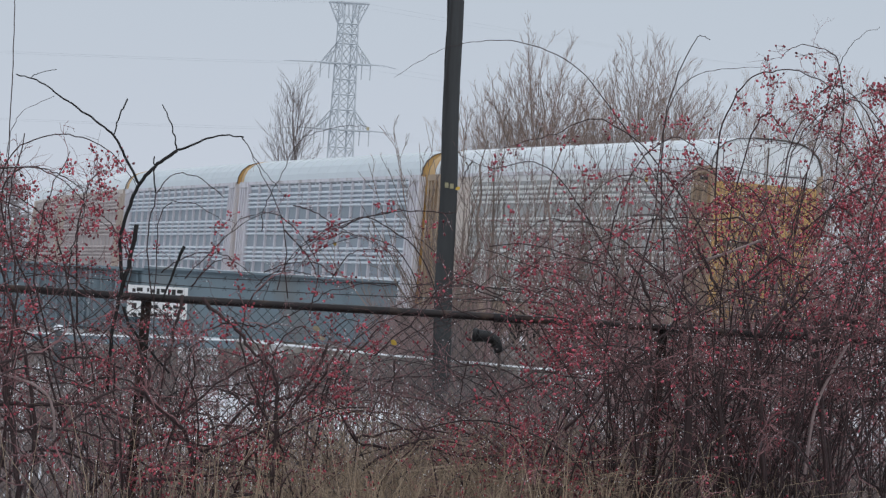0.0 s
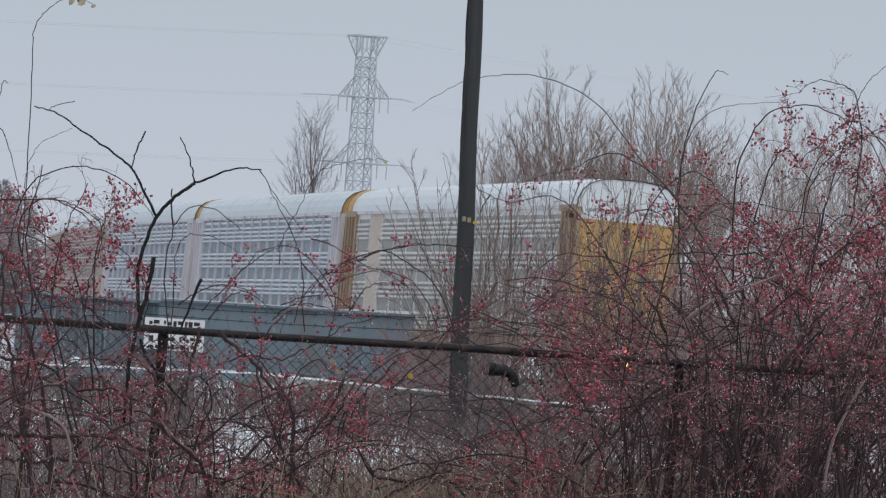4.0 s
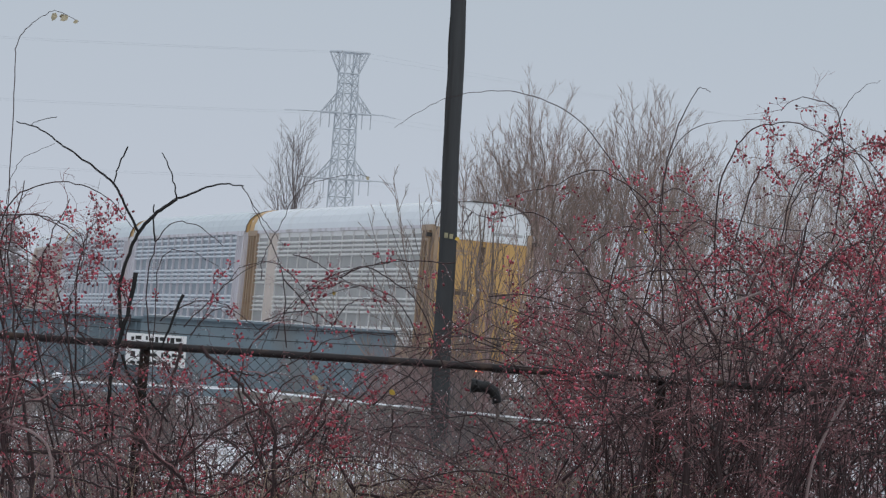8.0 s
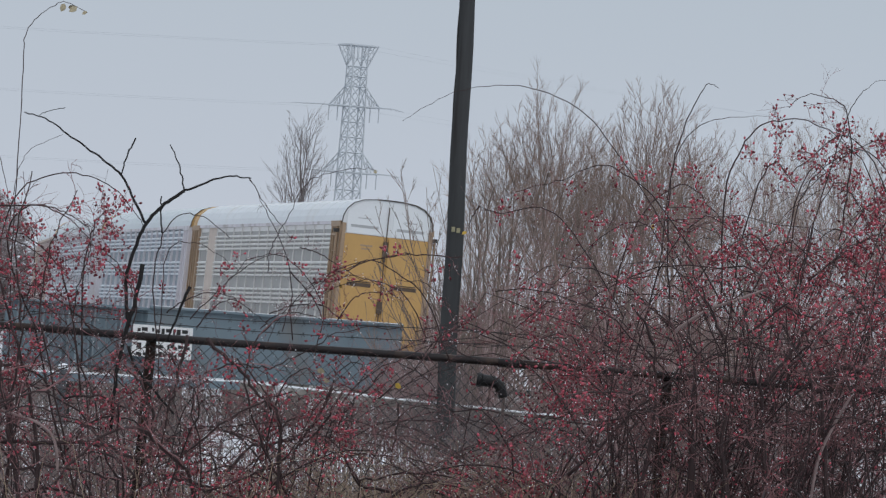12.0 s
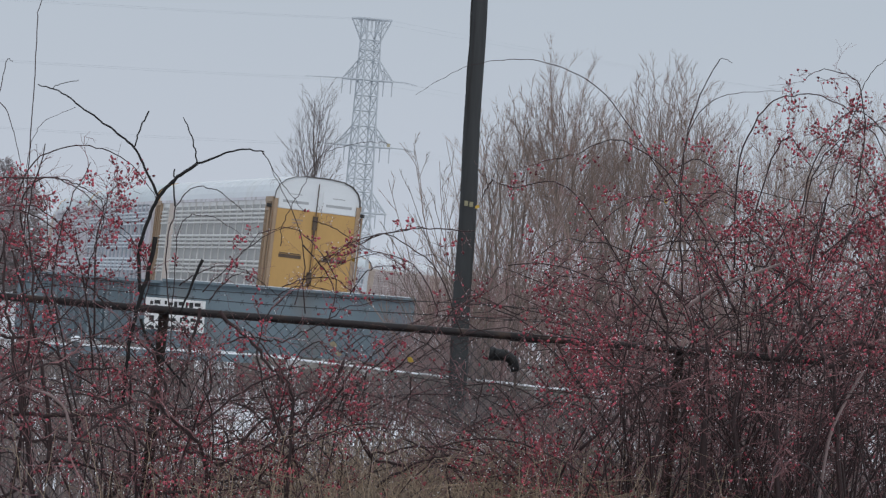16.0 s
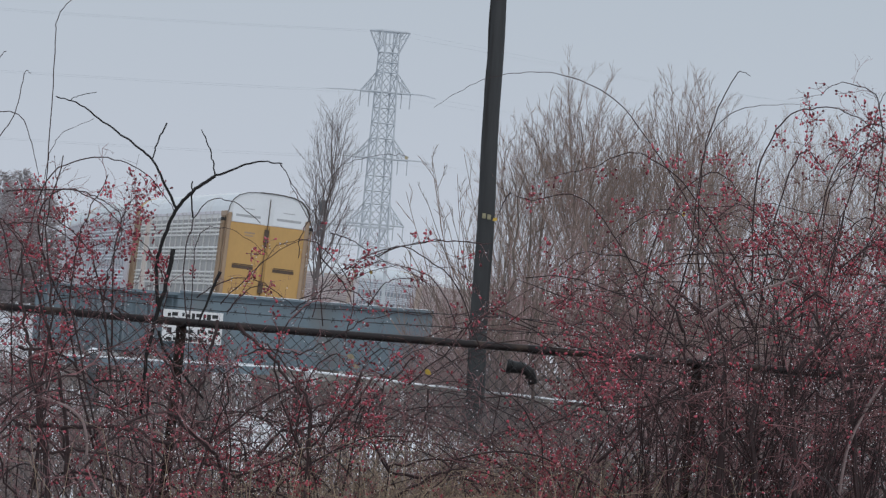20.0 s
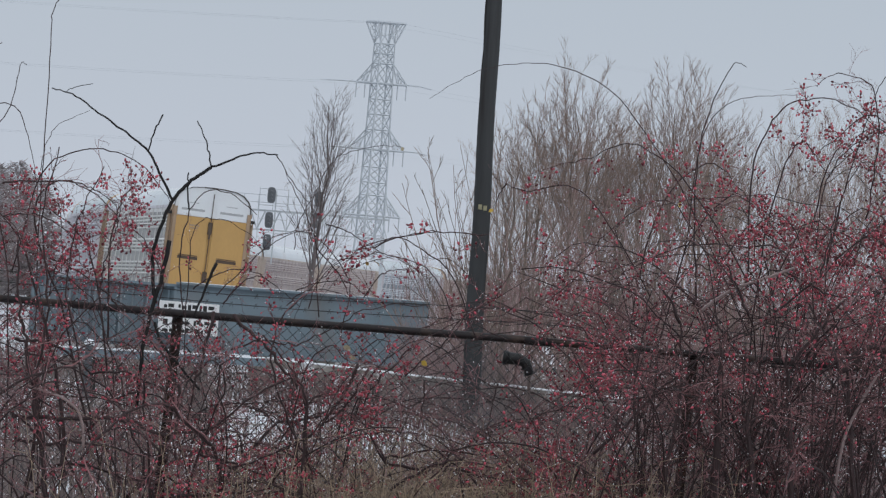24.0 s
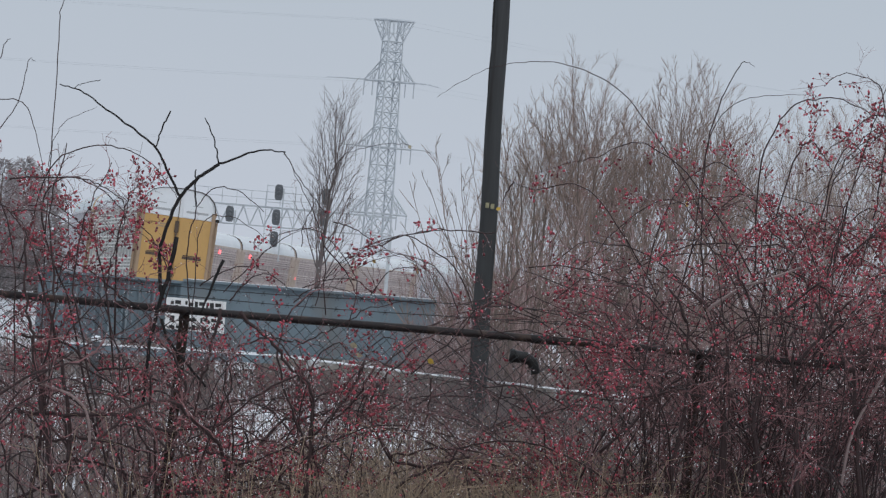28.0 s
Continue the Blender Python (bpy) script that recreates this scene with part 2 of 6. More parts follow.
# ---- building helpers ----
class Geo:
    """Collects vertices and faces for one mesh."""

    def __init__(self):
        self.v, self.f, self.second = [], [], None

    def box(self, x0, x1, y0, y1, z0, z1):
        n = len(self.v)
        self.v += [(x, y, z) for x in (x0, x1) for y in (y0, y1) for z in (z0, z1)]
        self.f += [tuple(n + i for i in q) for q in ((0, 1, 3, 2), (4, 6, 7, 5), (0, 4, 5, 1), (2, 3, 7, 6), (0, 2, 6, 4), (1, 5, 7, 3))]
        return self

    def tube(self, pts, r0, r1=None, sides=4, cap=True, knots=0.0):
        """A tapering tube along pts, its thickness uneven by the share knots."""
        r1 = r0 if r1 is None else r1
        n, k = len(self.v), len(pts)
        pts = [Vector(p) for p in pts]
        ref = Vector((0.31, 0.94, 0.13))
        for i, p in enumerate(pts):
            d = pts[min(i + 1, k - 1)] - pts[max(i - 1, 0)]
            a = d.cross(ref)
            if a.length < 1e-6:
                a = d.cross(Vector((1, 0, 0)))
            a.normalize()
            b = d.cross(a).normalized()
            r = (r0 + (r1 - r0) * i / max(k - 1, 1)) * (1 + knots * math.sin(i * 37.7 + k * 5.3))
            for j in range(sides):
                an = 2 * math.pi * j / sides
                self.v.append(tuple(p + a * (r * math.cos(an)) + b * (r * math.sin(an))))
        for i in range(k - 1):
            for j in range(sides):
                a0, a1 = n + i * sides + j, n + i * sides + (j + 1) % sides
                self.f.append((a0, a1, a1 + sides, a0 + sides))
        if cap:
            self.f.append(tuple(n + j for j in reversed(range(sides))))
            self.f.append(tuple(n + (k - 1) * sides + j for j in range(sides)))
        return self

    def bar(self, a, b, w):
        return self.tube([a, b], w * 0.7071, None, 4)

    def ball(self, c, axis, length, radius, rings=3, sides=6):
        """An elongated bead."""
        axis = Vector(axis).normalized()
        a = axis.cross(Vector((0.3, 0.9, 0.2))).normalized()
        b = axis.cross(a)
        c, n = Vector(c), len(self.v)
        self.v.append(tuple(c - axis * length / 2))
        for i in range(1, rings + 1):
            th = math.pi * i / (rings + 1)
            for j in range(sides):
                an = 2 * math.pi * j / sides
                self.v.append(tuple(c - axis * (math.cos(th) * length / 2) + (a * math.cos(an) + b * math.sin(an)) * (radius * math.sin(th))))
        self.v.append(tuple(c + axis * length / 2))
        last = len(self.v) - 1
        for j in range(sides):
            self.f.append((n, n + 1 + (j + 1) % sides, n + 1 + j))
            self.f.append((last, last - sides + j, last - sides + (j + 1) % sides))
        for i in range(rings - 1):
            for j in range(sides):
                a0, a1 = n + 1 + i * sides + j, n + 1 + i * sides + (j + 1) % sides
                self.f.append((a0, a1, a1 + sides, a0 + sides))
        return self

    def loft(self, sections, closed=True, caps=True):
        n, k = len(self.v), len(sections[0])
        for s in sections:
            self.v += [tuple(p) for p in s]
        for i in range(len(sections) - 1):
            for j in range(k if closed else k - 1):
                a0, a1 = n + i * k + j, n + i * k + (j + 1) % k
                self.f.append((a0, a1, a1 + k, a0 + k))
        if caps:
            self.f.append(tuple(n + j for j in reversed(range(k))))
            self.f.append(tuple(n + (len(sections) - 1) * k + j for j in range(k)))
        return self

    def mesh(self, name, material, smooth=False):
        me = bpy.data.meshes.new(name)
        me.from_pydata(self.v, [], self.f)
        me.materials.append(material)
        if self.second:
            me.materials.append(self.second[0])
            for i in self.second[1]:
                me.polygons[i].material_index = 1
        if smooth:
            me.polygons.foreach_set("use_smooth", [True] * len(me.polygons))
        me.update()
        return me


def part(name, geo, material, parent, label="", smooth=False, m=None):
    """One mesh object under a thing or a part. geo: a Geo or a mesh to share."""
    ob = new(name, geo if isinstance(geo, bpy.types.Mesh) else geo.mesh(name, material, smooth))
    ob.parent = parent
    if m is not None:
        ob.matrix_basis = m
    if label:
        ob["label"] = label
    return ob


def thing(name, m, label, category, group="", kind=""):
    ob = new(name)
    ob.matrix_basis = m
    return tagged(ob, label, category, group, kind)


def solo(name, geo, material, label, category, kind="", smooth=False, group=""):
    return tagged(new(name, geo.mesh(name, material, smooth)), label, category, group, kind)


def curve_points(pts, steps=6):
    """A smooth line through the given points."""
    p = [Vector(q) for q in pts]
    p = [2 * p[0] - p[1]] + p + [2 * p[-1] - p[-2]]
    out = []
    for i in range(1, len(p) - 2):
        for s in range(steps):
            t = s / steps
            out.append(0.5 * (2 * p[i] + (p[i + 1] - p[i - 1]) * t + (2 * p[i - 1] - 5 * p[i] + 4 * p[i + 1] - p[i + 2]) * t * t
                              + (3 * p[i] - p[i - 1] - 3 * p[i + 1] + p[i + 2]) * t ** 3))
    return out + [p[-2]]


# ---- ground ----
def ground_z(x, y):
    """A low bank under the camera and the fence, then a flat field."""
    s = min(max((y - 34) / 36, 0), 1)
    z = 0.82 * (1 - s * s * (3 - 2 * s)) - min(max(0.0205 * (y - 415), 0), 3.6)
    return z + 0.06 * noise.noise((x * 0.25, y * 0.12, 0.0)) if y < 900 else -3.6


g = Geo()
ys = [-4500, -900, -200, -40, 0, 10, 18, 22, 25, 27] + [28 + i for i in range(0, 42)] + [72 + 3 * i for i in range(40)] + [200, 240, 300, 380, 400, 430, 460, 490, 520, 550, 600, 800, 1100, 1600, 2400, 4500]
xs = [-4500, -1500, -500, -180, -80, -40, -20] + [-12 + 0.6 * i for i in range(41)] + [20, 40, 80, 180, 500, 1500, 4500]
for y in ys:
    for x in xs:
        g.v.append((x, y, ground_z(x, y)))
w = len(xs)
for j in range(len(ys) - 1):
    for i in range(w - 1):
        a = j * w + i
        g.f.append((a, a + 1, a + 1 + w, a + w))
solo("ground", g, M_SNOW, "flat winter field of patchy snow and dead brown grass", "ground", "structure", True)


# ---- the railway curve ----
SPEED, PITCH = 3.3235, 28.3
DS = 0.5


def cant(s):
    """The outer rail is raised more as the curve tightens."""
    return 0.016 + 0.036 * min(max(s, 0), 260) / 100


def track_table():
    """Centre line: a long right-hand curve of slowly changing radius."""
    x, y, h, rows = 11.148, 153.574, -0.2735, []
    for i in range(int(1000 / DS)):
        rows.append((x, y, h))
        k = float(np.interp(i * DS, (0, 45, 90, 135, 175, 215, 260), (0.00108, 0.00147, 0.00149, 0.00146, 0.0016, 0.0016, 0.00115)))
        x, y = x + math.sin(h + k * DS / 2) * DS, y + math.cos(h + k * DS / 2) * DS
        h += k * DS
    return rows


TRACK = track_table()


def on_track(s):
    if s < 0:
        x, y, h = TRACK[0]
        return x + math.sin(h) * s, y + math.cos(h) * s, h
    i = min(s / DS, len(TRACK) - 2)
    a, b, u = TRACK[int(i)], TRACK[int(i) + 1], i - int(i)
    return tuple(p + (q - p) * u for p, q in zip(a, b))


def rail_z(s):
    """The line comes down off its low bank and runs gently downhill."""
    u = min(max(s, 0), 215) / 100
    return 0.757 - 0.945 * u + 0.22 * u * u - 0.005 * max(s - 215, 0)


def car_pose(s):
    """Pose of a car whose middle is at s: local x along the track, leaning into the curve."""
    a, b = on_track(s - 9), on_track(s + 9)
    x, y = (a[0] + b[0]) / 2, (a[1] + b[1]) / 2
    h = math.atan2(b[0] - a[0], b[1] - a[1])
    pitch = math.degrees(math.atan2(rail_z(s - 9) - rail_z(s + 9), 18))
    return pose(x, y, rail_z(s), 0, 0, 90 - math.degrees(h)) @ pose(0, 0, 0, 0, pitch, 0) @ pose(0, 0, 0, math.degrees(cant(s)), 0, 0)


def build_track():
    bed, left, right = Geo(), [], []
    secs = []
    for i in range(0, 121):
        s = -60 + i * 8
        x, y, h = on_track(s)
        nx, ny = math.cos(h), -math.sin(h)
        c, e = 0.75 * cant(s), rail_z(s)
        secs.append([(x + nx * o, y + ny * o, z + e) for o, z in ((-8.2, -3.3), (-3.4, -0.55), (-1.9, -0.2 + 1.9 * cant(s)), (1.9, -0.2 - 1.9 * cant(s)), (3.4, -0.55), (8.2, -3.3))])
        left.append((x - nx * 0.75, y - ny * 0.75, e - 0.075 + c))
        right.append((x + nx * 0.75, y + ny * 0.75, e - 0.075 - c))
    bed.loft(secs)
    t = thing("railway_track", Matrix.Identity(4), "curved railway track with steel rails on snowy ballast", "railway track", kind="structure")
    part("ballast_bed", bed, M_BALLAST, t)
    part("rail", Geo().tube(left, 0.075, None, 4), M_DARK, t)
    part("rail", Geo().tube(right, 0.075, None, 4), M_DARK, t)


build_track()

# ---- freight cars: enclosed automobile carriers ----
ROOF = [(1.53, 4.98), (1.505, 5.20), (1.40, 5.44), (1.18, 5.65), (0.87, 5.77), (0.43, 5.82), (0.0, 5.83)]
PROFILE = ROOF + [(-y, z) for y, z in reversed(ROOF[:-1])]
HALF = 13.6
BAY = 1.45
PANELS = 15


def roof_geo():
    g, secs = Geo(), []
    for i in range(0, 19):
        x = -HALF + 2 * HALF * i / 18
        for dx, up in ((-0.05, 0.0), (-0.04, 0.025), (0.04, 0.025), (0.05, 0.0)) if 0 < i < 18 else ((0, 0),):
            secs.append([(x + dx, y, z + up) for y, z in PROFILE] + [(x + dx, -1.45, 4.96), (x + dx, 1.45, 4.96)])
    return g.loft(secs)


def panel_geo(width, deep, flat):
    """A side panel pressed into rows of four hooded ribs between plain perforated bands."""
    line = [(-0.02, 1.25), (0.0, 1.25)]
    for row in range(4):
        for k in range(4):
            z = 1.28 + row * 0.935 + k * 0.148
            line += [(0.0, z), (deep, z + 0.012), (deep, z + 0.036), (0.004, z + 0.086)]
    line += [(0.0, 4.74), (0.02, 4.745), (0.02, 4.93), (-0.02, 4.93)]
    g = Geo().loft([[(x, y, z) for y, z in line] for x in (-width / 2, width / 2)])
    g.second = (flat, [j for j in range(2, len(line) - 4) if line[j][0] < 0.01 and line[j + 1][0] < 0.01])
    return g


def bay_geo():
    """The stiff bay at a car's corner, with upright channels."""
    g = Geo().box(-BAY / 2, BAY / 2, -0.03, 0.03, 1.1, 4.98)
    for x in (-BAY / 2 + 0.09, -0.1, 0.3, BAY / 2 - 0.1):
        g.box(x - 0.08, x + 0.08, 0.03, 0.10, 1.1, 4.9)
    g.box(-BAY / 2, BAY / 2, 0.03, 0.12, 4.82, 5.0)
    return g


def ladder_geo():
    g = Geo()
    for x in (-0.2, 0.2):
        g.bar((x, 0, 1.2), (x, 0, 4.7), 0.03)
    for i in range(11):
        g.bar((-0.2, 0, 1.35 + 0.32 * i), (0.2, 0, 1.35 + 0.32 * i), 0.022)
    return g


def end_wall_geo(z0, z1, inset):
    """The part of the car's end between two heights, cut to the roof's outline."""
    outline = [(y * inset, z) for y, z in ([(1.53, z0)] if z0 < 4.98 else []) + [(1.53, min(z1, 4.98))] * (z1 > 0) if z0 <= z]
    if z1 > 4.98:
        outline = [(1.53 * inset, z0)] + [(y * inset, z) for y, z in ROOF if z >= z0]
    right = outline
    leftside = [(-y, z) for y, z in reversed(outline) if abs(y) > 1e-6]
    ring = right + leftside
    return Geo().loft([[(x, y, z) for y, z in ring] for x in (0.0, 0.07)])


def wheel_geo():
    g = Geo().loft([[(math.cos(a) * r, y, math.sin(a) * r) for a in [2 * math.pi * i / 20 for i in range(20)]]
                    for y, r in ((-0.07, 0.40), (-0.05, 0.46), (-0.02, 0.44), (0.06, 0.42), (0.07, 0.36))])
    return g


def truck_geo():
    g = Geo()
    for y in (-0.98, 0.98):
        g.loft([[(x, y - 0.07, z0), (x, y + 0.07, z0), (x, y + 0.07, z1), (x, y - 0.07, z1)]
                for x, z0, z1 in ((-1.15, 0.38, 0.55), (-0.7, 0.35, 0.62), (-0.35, 0.22, 0.72), (0.35, 0.22, 0.72), (0.7, 0.35, 0.62), (1.15, 0.38, 0.55))])
    g.box(-0.2, 0.2, -1.0, 1.0, 0.42, 0.7)
    return g


MESH = {}


def shared(key, geo, material, smooth=False):
    if key not in MESH:
        MESH[key] = geo().mesh(key, material, smooth)
    return MESH[key]


def auto_carrier(paint):
    """One bi-level automobile carrier. paint: gold, white or tan."""
    post = {"gold": M_BROWN, "white": M_WPOST, "tan": M_PALEPOST}[paint]
    sheet = {"gold": M_GALV, "white": M_GALVBLUE, "tan": M_TANPANEL}[paint]
    roof = {"gold": M_WHITE, "white": M_ROOFBLUE, "tan": M_WHITE}[paint]
    words = {"gold": "automobile carrier with gold ends, ribbed galvanised sides and white roof",
             "white": "automobile carrier with white posts, pale ribbed sides and grey roof",
             "tan": "automobile carrier with rusty tan ribbed sides and white roof"}[paint]
    c = thing("freight_car", Matrix.Identity(4), words, "freight car", "cars of the freight train")
    part("roof", shared("roof_" + paint, roof_geo, roof), None, c, "ribbed arched sheet roof")
    band = 0.62 if paint == "gold" else 0.34
    if paint != "tan":
        part("roof_band", shared("band_" + paint, lambda: Geo().loft([[(x, y * 1.008, z + 0.012) for y, z in PROFILE] + [(x, y, z - 0.01) for y, z in reversed(PROFILE)] for x in (HALF - band, HALF - 0.002)]), M_GOLD), None, c, "gold painted roof end")
    part("core", shared("core", lambda: Geo().box(-HALF + 0.1, HALF - 0.1, -1.41, 1.41, 1.15, 4.97), M_GAP), None, c)
    part("side_sill", shared("sill_" + paint, lambda: Geo().box(-HALF, HALF, -1.49, 1.49, 0.85, 1.22), post), None, c)
    part("eave_rail", shared("eave_" + paint, lambda: Geo().box(-HALF, HALF, 1.43, 1.56, 4.90, 5.0).box(-HALF, HALF, -1.56, -1.43, 4.90, 5.0), post if paint == "tan" else M_WPOST), None, c)
    span = 2 * (HALF - BAY)
    pw = span / PANELS
    flat = {"gold": M_PERF, "white": M_SLATEPERF, "tan": M_TANPERF}[paint]
    for side in (1, -1):
        turn = 0 if side == 1 else 180
        for i in range(PANELS):
            x = -span / 2 + pw * (i + 0.5)
            filler = paint == "gold" and i == PANELS - 2
            me = shared("filler", lambda: Geo().box(-pw / 2 + 0.02, pw / 2 - 0.02, -0.02, 0.03, 1.25, 4.93), M_TANSTRIP) if filler else \
                shared("panel_" + paint, lambda: panel_geo(pw, 0.09, flat), sheet)
            part("side_panel", me, None, c, "plain peach panel" if filler else "", m=pose(x, 1.45 * side, 0, 0, 0, turn))
        if paint == "white" and side == 1:
            for i in range(PANELS * 2):
                part("vent_slot", shared("vent_slot", lambda: Geo().box(-0.27, 0.27, 0.0, 0.05, 4.83, 4.87), M_SLATE), None, c, m=pose(-span / 2 + pw * (i + 0.5) / 2, 1.45, 0))
        for i in range(PANELS + 1):
            x = -span / 2 + pw * i
            wide = 0.05 if paint == "white" else 0.02
            part("side_post", shared("post_" + paint, lambda: Geo().box(-wide, wide, 0.0, 0.085 if paint == "white" else 0.045, 1.2, 4.92), M_WPOST if paint == "white" else sheet), None, c,
                 m=pose(x, 1.45 * side, 0, 0, 0, turn))
        for end in (1, -1):
            b = part("end_bay", shared("bay_" + paint, bay_geo, post), None, c, m=pose(end * (HALF - BAY / 2), 1.47 * side, 0, 0, 0, turn))
            part("ladder", shared("ladder_" + paint, ladder_geo, post), None, b, m=pose(0.15, 0.14, 0))
    for end in (1, -1):
        m = pose(end * (HALF - 0.03), 0, 0, 0, 0, 0 if end == 1 else 180)
        split = 4.62 if paint == "gold" else 4.98
        w = part("end_wall", shared("end_low_" + paint, lambda: end_wall_geo(1.0, split - 0.001, 0.985), M_PALEPOST if paint == "tan" else M_GOLD), None, c, "gold painted steel end", m=m)
        part("end_cap", shared("end_top_%s" % paint, lambda: end_wall_geo(split, 5.83, 0.985), {"gold": M_WHITE, "white": M_GOLD, "tan": M_PALEPOST}[paint]), None, c, m=m)
        for y in (-1.46, 1.46):
            part("corner_trim", shared("trim_" + paint, lambda: Geo().box(0.07, 0.14, -0.06, 0.06, 1.0, 4.95), post), None, w, m=pose(0, y, 0))
            if paint != "gold" or end == 1:
                continue
            grab = part("corner_ladder", shared("corner_ladder_" + paint, lambda: Geo().box(-0.55, -0.50, -0.02, 0.02, 1.0, 4.55).box(-0.12, -0.05, -0.03, 0.03, 1.0, 4.62).box(-0.60, -0.02, -0.02, 0.02, 4.50, 4.58), post), None, c,
                        "weathered corner grab post", m=m @ pose(0, math.copysign(1.66, y), 0))
            part("post_cap", shared("corner_cap", lambda: Geo().box(-0.16, 0.0, -0.09, 0.07, 4.62, 4.74), M_DARK), None, grab)
            for z in (1.6, 2.4, 3.2, 4.0):
                part("rung", shared("corner_rung_%s_%s" % (paint, z), lambda: Geo().box(-0.52, -0.08, -0.015, 0.015, z, z + 0.03), post), None, grab)
        if paint == "gold":
            for y in (-0.77, 0.77):
                d = part("end_door", shared("end_door", lambda: Geo().box(0.07, 0.11, -0.68, 0.68, 1.15, 4.60), M_GOLD), None, w, "gold folding end door", m=pose(0, y, 0))
                part("slot", shared("slot", lambda: Geo().box(0.11, 0.125, -0.40, 0.40, 2.92, 3.04).box(0.11, 0.13, -0.38, 0.38, 3.06, 3.09), M_SLOT), None, d, "dark step slot")
                part("handle_bar", shared("handle", lambda: Geo().box(0.11, 0.15, -0.05, 0.05, 1.4, 1.7), M_DARK), None, d)
                part("upper_door", shared("upper_door", lambda: Geo().box(0.07, 0.10, -0.60, 0.60, 4.64, 5.34), M_WHITE), None, w, "white door top", m=pose(0, y, 0))
                part("stencil", shared("stencil", lambda: Geo().box(0.10, 0.104, -0.46, 0.46, 4.84, 4.93), M_GREYMARK), None, w, "grey worn stencil band", m=pose(0, y, 0))
                part("mark", shared("mark", lambda: Geo().box(0.10, 0.104, -0.24, 0.20, 5.14, 5.17), M_GREYMARK), None, w, m=pose(0, y, 0))
            part("latch", shared("latch", lambda: Geo().box(0.11, 0.17, -0.10, 0.06, 3.98, 4.46).box(0.11, 0.15, -0.05, 0.02, 3.8, 3.98), M_SLOT), None, w, "rusty lock box")
            part("latch", shared("latch_low", lambda: Geo().box(0.11, 0.17, -0.10, 0.08, 2.1, 2.5), M_SLOT), None, w, "rusty lock box")
            part("seam", shared("seam", lambda: Geo().box(0.072, 0.115, -0.012, 0.012, 1.2, 5.6), M_SLOT), None, w)
            part("data_mark", shared("data_mark", lambda: Geo().box(0.11, 0.113, -0.85, -0.45, 4.24, 4.30).box(0.11, 0.113, -0.82, -0.5, 4.14, 4.19), M_BROWN), None, w)
        rim = shared("rim", lambda: Geo().loft([[(x, y * 1.008, 4.95 + (z - 4.95) * 1.012) for y, z in PROFILE[:8]] + [(x, y * 0.980, z - 0.03) for y, z in reversed(PROFILE[:8])]
                                               for x in (0.03, 0.11)]).loft([[(x, y * 1.004, 4.95 + (z - 4.95) * 1.006) for y, z in PROFILE[7:]] + [(x, y * 0.992, z - 0.012) for y, z in reversed(PROFILE[7:])]
                                               for x in (0.03, 0.11)]), M_RIM)
        part("roof_rim", rim, None, c, "dark rubber roof edge seal", m=m)
        part("coupler", shared("coupler", lambda: Geo().box(0.0, 0.42, -0.12, 0.12, 0.72, 0.98).box(0.30, 0.46, -0.17, 0.17, 0.70, 1.0), M_DARK), None, c, m=m)
        tr = part("truck", shared("truck", truck_geo, M_DARK), None, c, m=pose(end * 10.0, 0, 0))
        for x in (-0.9, 0.9):
            for y in (-0.75, 0.75):
                part("wheel", shared("wheel", wheel_geo, M_DARK), None, tr, m=pose(x, y, 0.46))
    return c


KINDS = ["gold", "white", "white", "tan"] + ["tan", "tan", "tan", "tan", "tan", "white", "tan", "tan"] * 3
CARS = []
first = {}
for i, paint in enumerate(KINDS[:25]):
    if paint not in first:
        first[paint] = auto_carrier(paint)
        CARS.append(first[paint])
    else:
        CARS.append(copy_thing(first[paint], Matrix.Identity(4)))

# Small glowing discs draw red reflections on three cars' far sides up the line.
for k, glints in ((5, ((1.4, 4.55),)), (6, ((-9.4, 4.55),)), (7, ((-13.0, 3.4),))):
    for x, z in glints:
        part("red_glint", Geo().tube([(x, -1.50, z), (x, -1.62, z)], 0.15, 0.13, 10), M_REDGLINT, CARS[k], "small red glow drawn for a reflection")

# The flashing end-of-train unit hangs on the last car's coupler.
beacon_box = part("rear_marker", Geo().box(-0.13, 0.13, -0.22, 0.12, 0.50, 0.90).box(-0.1, 0.1, -0.1, 0.1, 0.9, 1.0), M_DARK, CARS[0], "dark rear marker unit", m=pose(-HALF - 0.55, 0, 0))
part("hood", Geo().box(-0.24, -0.13, -0.26, -0.23, 0.58, 0.92).box(-0.24, -0.13, 0.13, 0.16, 0.58, 0.92).box(-0.24, -0.13, -0.26, 0.16, 0.92, 0.94), M_DARK, beacon_box)
# Both glowing discs are far wider than the lamp, to include its glare.
lens = Geo().loft([[(x, r * math.cos(a), r * math.sin(a)) for a in [2 * math.pi * i / 16 for i in range(16)]] for x, r in ((-0.012, 0.32), (-0.03, 0.31))])
glare_core = Geo().loft([[(x, r * math.cos(a), r * math.sin(a)) for a in [2 * math.pi * i / 16 for i in range(16)]] for x, r in ((-0.034, 0.17), (-0.05, 0.13))])
GLARE_DISC = part("flash_glare_disc", lens, M_RED, beacon_box, "red flashing marker light enlarged by its glare", m=pose(-0.19, -0.05, 0.70))
part("glare_core", glare_core, M_FLASH, GLARE_DISC, "bright core of the lamp's glare")
part("glare_disc_back", Geo().loft([[(x, r * math.cos(a), r * math.sin(a)) for a in [2 * math.pi * i / 16 for i in range(16)]] for x, r in ((-0.011, 0.325), (0.02, 0.30))]), M_DARK, GLARE_DISC)

# ---- steel girder wall beside the track, with its sign ----
GIRDER_Y = 130.0


